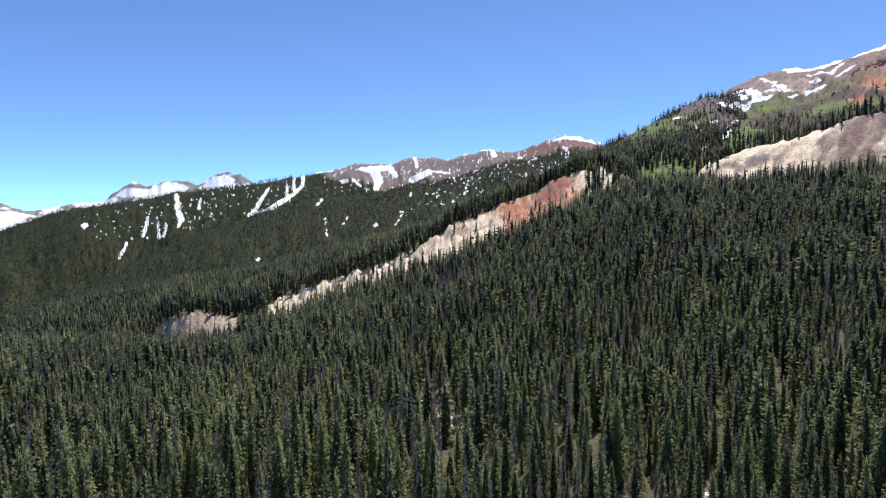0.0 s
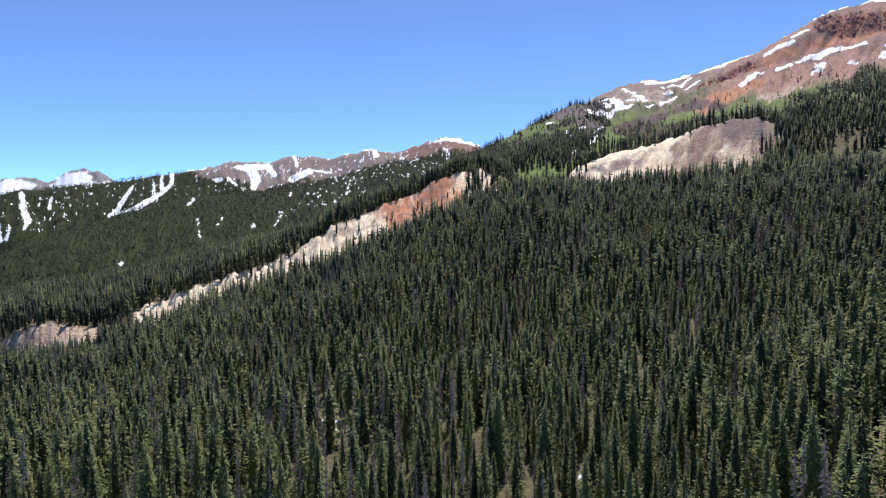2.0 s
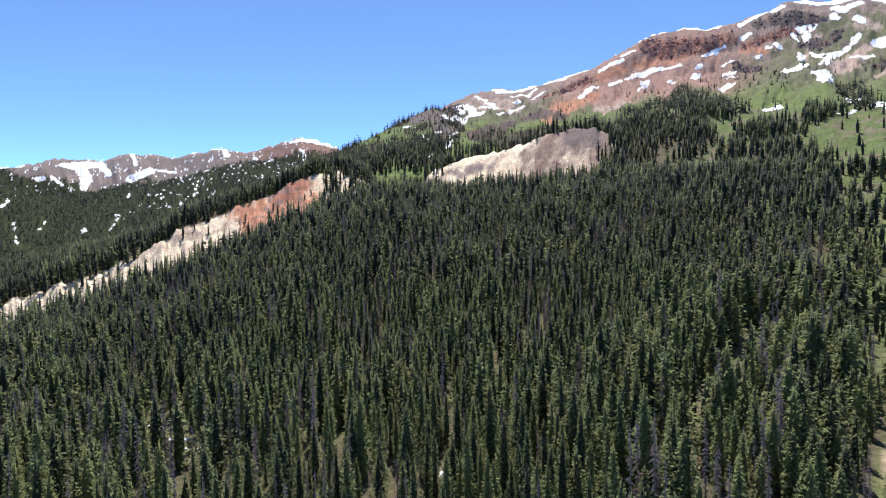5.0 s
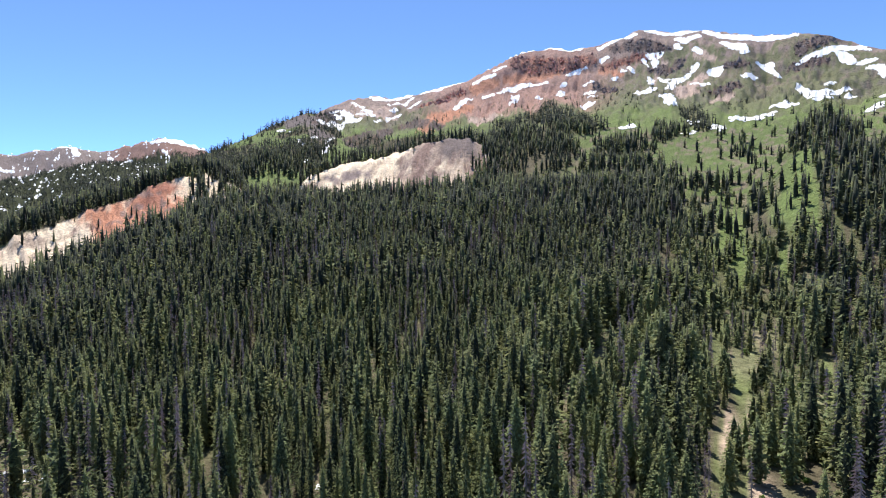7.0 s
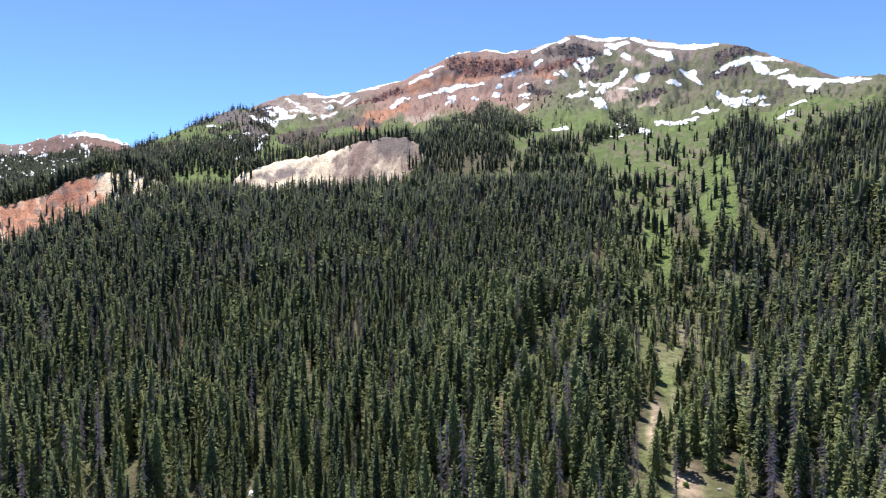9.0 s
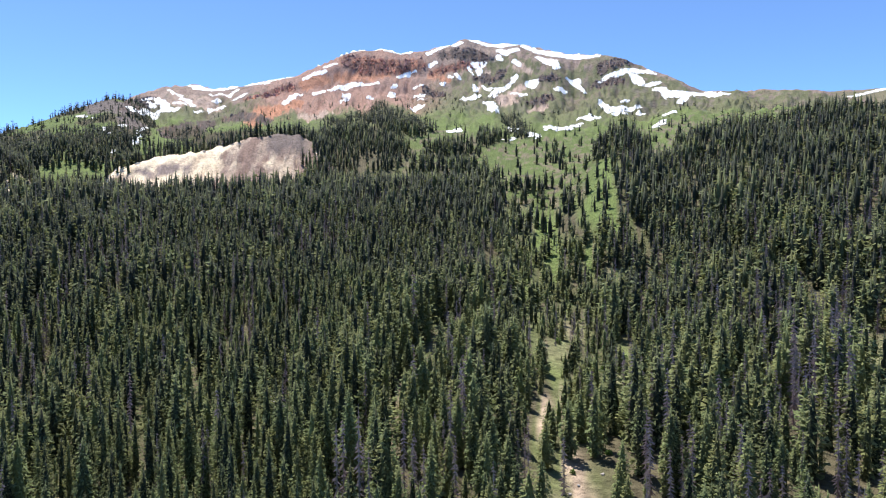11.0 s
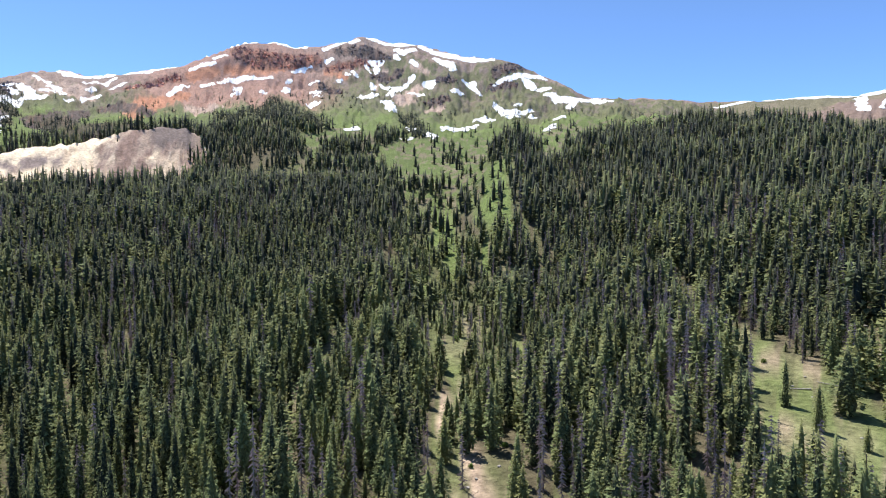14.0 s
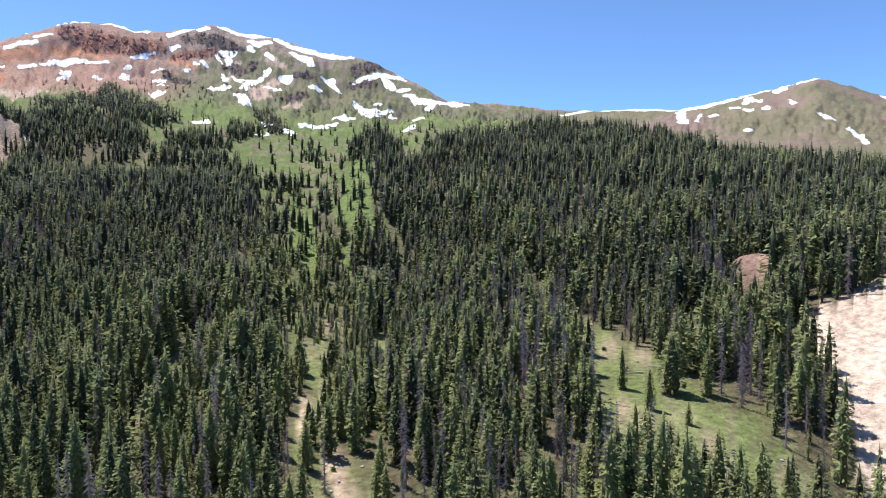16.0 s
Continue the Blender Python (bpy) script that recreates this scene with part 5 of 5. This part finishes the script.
TRUNK = pole_mesh("trunk", 7, 0.012, 0.002, BARK)
GREY_TRUNK = pole_mesh("grey_trunk", 7, 0.011, 0.002, GREY_WOOD)
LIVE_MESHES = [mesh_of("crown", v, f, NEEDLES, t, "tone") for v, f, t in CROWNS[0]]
BARE_MESHES = [mesh_of("bare_twigs", v, f, DEAD_NEEDLES, t, "tone") for v, f, t in SNAGS]


def stand_tree(at, tall, wide, tone, dead, rng):
    """One spruce, living or dead: an empty at its foot with trunk and crown."""
    if dead:
        label = "grey standing dead spruce with drooping bare twigs"
    elif tall < 9:
        label = "young small green spruce growing on the slope"
    elif tone > 0.2:
        label = "light green spruce with a narrow pointed crown"
    else:
        label = "tall dark green spruce with a narrow crown"
    tree = tagged(new("dead_spruce" if dead else "spruce_tree"), label, "tree", "trees on the near slope", "thing")
    tree.matrix_world = pose(*at, 0, 0, rng.uniform(0, 360)) @ Matrix.Diagonal((tall * wide, tall * wide, tall, 1))
    trunk = new("trunk", GREY_TRUNK if dead else TRUNK)
    crown = new("crown", BARE_MESHES[rng.integers(len(BARE_MESHES))] if dead else LIVE_MESHES[rng.integers(len(LIVE_MESHES))])
    crown.color = (max(tone, 0), max(tone, 0), max(tone, 0), 1)
    trunk.parent = crown.parent = tree


for level, (near, far, space) in enumerate(BANDS):
    at, az, r, kind, clump, thick, rng = scatter(near, far, space)
    n = len(at)
    young = rng.random(n) < 0.22
    tall = np.where(young, rng.uniform(5, 11, n), 12 + 12 * rng.beta(2.2, 2.2, n)) * (0.6 + 0.8 * clump) * np.where(thick < 0.3, np.where(r < 300, 0.7, 0.8), np.where(thick < 0.7, 0.88, 1.0))
    tall = tall * np.interp(r, [80, 150, 280, 450, 1000, 1150], [0.76, 0.88, 1.08, 1.18, 1.0, 0.7])
    # low young growth in the draw; stouter, opener stands beyond it
    belt = soft(near_line(at[:, 0], at[:, 1], YOUNG_BELT), -4, 4)
    # bank beside the gap: sunlight on its trees is painted as lighter tone
    sunny = soft(near_line(at[:, 0], at[:, 1], SUNNY_BANK), -3, 3)
    stout = soft(az, 42, 52) * np.interp(r, [300, 450], [1, 0.35])
    tall = tall * (1 - 0.3 * belt) * (1 - 0.15 * sunny) * (1 + 0.1 * stout)
    wide = rng.uniform(0.8, 1.25, n) * (1 + 0.28 * stout + 0.15 * belt) * np.where(thick < 0.5, 1.3, 1.0) * (0.74, 0.74, 0.76, 0.78, 1.0, 1.25)[level]
    # the last term darkens the far bands, standing in for the forest's self-shadowing
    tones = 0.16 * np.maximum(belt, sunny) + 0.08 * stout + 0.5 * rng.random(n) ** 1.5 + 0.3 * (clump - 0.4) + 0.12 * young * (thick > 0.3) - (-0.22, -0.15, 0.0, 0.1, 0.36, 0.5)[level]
    dead = (rng.random(n) < 0.07 + 0.09 * (az > 62) + 0.22 * soft(az, 76, 80) * (1 - soft(az, 90, 93)) * (r < 280) + 0.28 * soft(fractal(at[:, 0] / 40, at[:, 1] / 40, 2, 51), 0.5, 0.7)) & (r < 800) & ~young
    live = ~dead
    if level < 2:
        # the nearest ones, and those that stand alone in the clearings, are trees of their own
        single = (r < 101) | ((thick < 0.3) & (r < 250))
        for i in np.flatnonzero(single):
            stand_tree(at[i], tall[i], wide[i], tones[i], dead[i], rng)
        live, dead = live & ~single, dead & ~single
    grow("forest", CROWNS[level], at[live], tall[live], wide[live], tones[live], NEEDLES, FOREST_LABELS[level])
    if dead.any():
        grow("dead_trees", SNAGS if level < 3 else [snag(130, 12, 3)], at[dead], tall[dead], wide[dead], tones[dead], DEAD_NEEDLES, "grey standing dead spruces among the living ones")


# ---- last snow under the trees, fallen logs ----
def ground_at(a, d):
    z, _, _ = land(np.array([a]), np.array([d]))
    return d * math.sin(radians(a)), d * math.cos(radians(a)), float(z[0])


def snow_bit(a, d, size, rng):
    """A low, uneven pad of snow that follows the ground."""
    x, y, _ = ground_at(a, d)
    ring_n, turn_n = 4, 16
    radius = size * (0.35 + 1.05 * rng.random(turn_n))
    pts = [(x, y, 0.35)]
    for i in range(1, ring_n + 1):
        for j in range(turn_n):
            q = radius[j] * i / ring_n
            pts.append((x + q * math.cos(6.283 * j / turn_n) * 1.3, y + q * math.sin(6.283 * j / turn_n), 0.35 * (1 - (i / ring_n) ** 3) - 0.1 * (i == ring_n)))
    pts = np.array(pts)
    z, _, _ = land(np.degrees(np.arctan2(pts[:, 0], pts[:, 1])), np.hypot(pts[:, 0], pts[:, 1]))
    pts[:, 2] += z + 0.15
    faces = [(0, 1 + j, 1 + (j + 1) % turn_n) for j in range(turn_n)]
    for i in range(ring_n - 1):
        for j in range(turn_n):
            p, q = 1 + i * turn_n + j, 1 + i * turn_n + (j + 1) % turn_n
            faces += [(p, p + turn_n, q + turn_n), (p, q + turn_n, q)]
    me = mesh_of("snow_patch", pts, np.array(faces), SNOW)
    smooth_shade(me)
    tagged(new("snow_patch", me), "small remnant of snow on the shaded forest floor", "snow patch", "snow remnants", "thing")


def log_thing(a, d, way, rng):
    """A bleached fallen trunk with a few branch stubs, lying on the ground."""
    length, thick = rng.uniform(4, 9), rng.uniform(0.14, 0.26)
    x, y, _ = ground_at(a, d)
    dx, dy = math.cos(radians(way)), math.sin(radians(way))
    ends = []
    for s in (-0.5, 0.5):
        px, py = x + s * length * dx, y + s * length * dy
        z, _, _ = land(np.degrees(np.arctan2([px], [py])), np.hypot([px], [py]))
        ends.append(Vector((px, py, float(z[0]) + thick)))
    _, _, mid = ground_at(a, d)
    lift = max(0.0, mid + thick - (ends[0].z + ends[1].z) / 2)
    axis = ends[1] - ends[0]
    turn = axis.to_track_quat("Z", "Y").to_matrix().to_4x4()
    log = tagged(new("fallen_log"), "bleached grey fallen spruce log lying on the ground", "log", "fallen logs", "thing")
    log.matrix_world = Matrix.Translation(ends[0] + Vector((0, 0, lift)))
    bm = bmesh.new()
    rows, sides = 7, 8
    loops = []
    for i in range(rows):
        u = i / (rows - 1)
        r = thick * (1 - 0.6 * u)
        bend = 1.2 * math.sin(3.1 * u) * thick
        loops.append([bm.verts.new(turn @ Vector((r * math.cos(6.283 * j / sides) + bend, r * math.sin(6.283 * j / sides), u * axis.length))) for j in range(sides)])
    for p, q in zip(loops, loops[1:]):
        for j in range(sides):
            bm.faces.new((p[j], p[(j + 1) % sides], q[(j + 1) % sides], q[j]))
    bm.faces.new(loops[0][::-1])
    bm.faces.new(loops[-1])
    me = bpy.data.meshes.new("trunk")
    bm.to_mesh(me)
    bm.free()
    me.materials.append(GREY_WOOD)
    trunk = new("trunk", me)
    trunk.parent = log
    for i in range(5):
        u = rng.uniform(0.25, 0.95)
        stub = new("branch_stub", STUB)
        stub.parent = log
        stub.matrix_local = turn @ pose(0, 0, u * axis.length, 50, 0, rng.uniform(0, 360)) @ Matrix.Diagonal((4, 4, rng.uniform(0.6, 1.6), 1))


def boulder(a, d, size, rng):
    """An angular stone, sunk a little into the ground."""
    x, y, z = ground_at(a, d)
    bm = bmesh.new()
    bmesh.ops.create_icosphere(bm, subdivisions=2, radius=size)
    squash = rng.uniform(0.55, 0.8)
    for v in bm.verts:
        k = 1 + 0.35 * noise.noise(v.co * (1.1 / size) + Vector((a, d, 0)))
        v.co = Vector((v.co.x * k * 1.2, v.co.y * k, max(v.co.z * k * squash, -0.3 * size)))
    me = bpy.data.meshes.new("boulder")
    bm.to_mesh(me)
    bm.free()
    me.materials.append(STONE)
    ob = tagged(new("boulder", me), "grey angular boulder half sunk in the grass", "boulder", "boulders", "thing")
    ob.location = (x, y, z + 0.2 * size)


def willow(a, d, size, rng):
    """A low bush: a few stems and a loose heap of leaf clumps."""
    x, y, z = ground_at(a, d)
    bush = tagged(new("willow_bush"), "low bright green willow bush on the damp ground", "bush", "willow bushes", "thing")
    bush.location = (x, y, z - 0.1)
    n = 260
    az_, up = rng.uniform(0, 6.283, n), rng.random(n) ** 0.7
    q = size * np.sqrt(rng.random(n)) * (1.15 - 0.5 * up) * (0.8 + 0.3 * np.sin(3 * az_ + a))
    mid = np.stack((q * np.cos(az_), q * np.sin(az_), 0.15 + 1.0 * size * up), -1)
    tri = rng.normal(0, 0.16 * size, (n, 3, 3)) + mid[:, None, :]
    tri[:, :, 2] = np.maximum(tri[:, :, 2], 0.05)
    me = mesh_of("leaves", tri.reshape(-1, 3), np.arange(3 * n).reshape(n, 3), WILLOW, np.repeat(0.4 * rng.random(n), 3), "tone")
    leaves = new("leaves", me)
    leaves.color = (0.15, 0.15, 0.15, 1)
    leaves.parent = bush
    for i in range(4):
        stem = new("stem", STUB)
        stem.parent = bush
        stem.matrix_local = pose(0, 0, 0, rng.uniform(-35, 35), rng.uniform(-35, 35), 0) @ Matrix.Diagonal((4, 4, size, 1))


STUB = pole_mesh("branch_stub", 5, 0.011, 0.003, GREY_WOOD)
rng = np.random.default_rng(5)
for a, d, size in SHADE_SNOW:
    snow_bit(a, d, size, rng)
for a, d, way in FALLEN:
    log_thing(a, d, way, rng)
for a, d, size in BOULDERS:
    boulder(a, d, size, rng)
for a, d, size in WILLOWS:
    willow(a, d, size, rng)
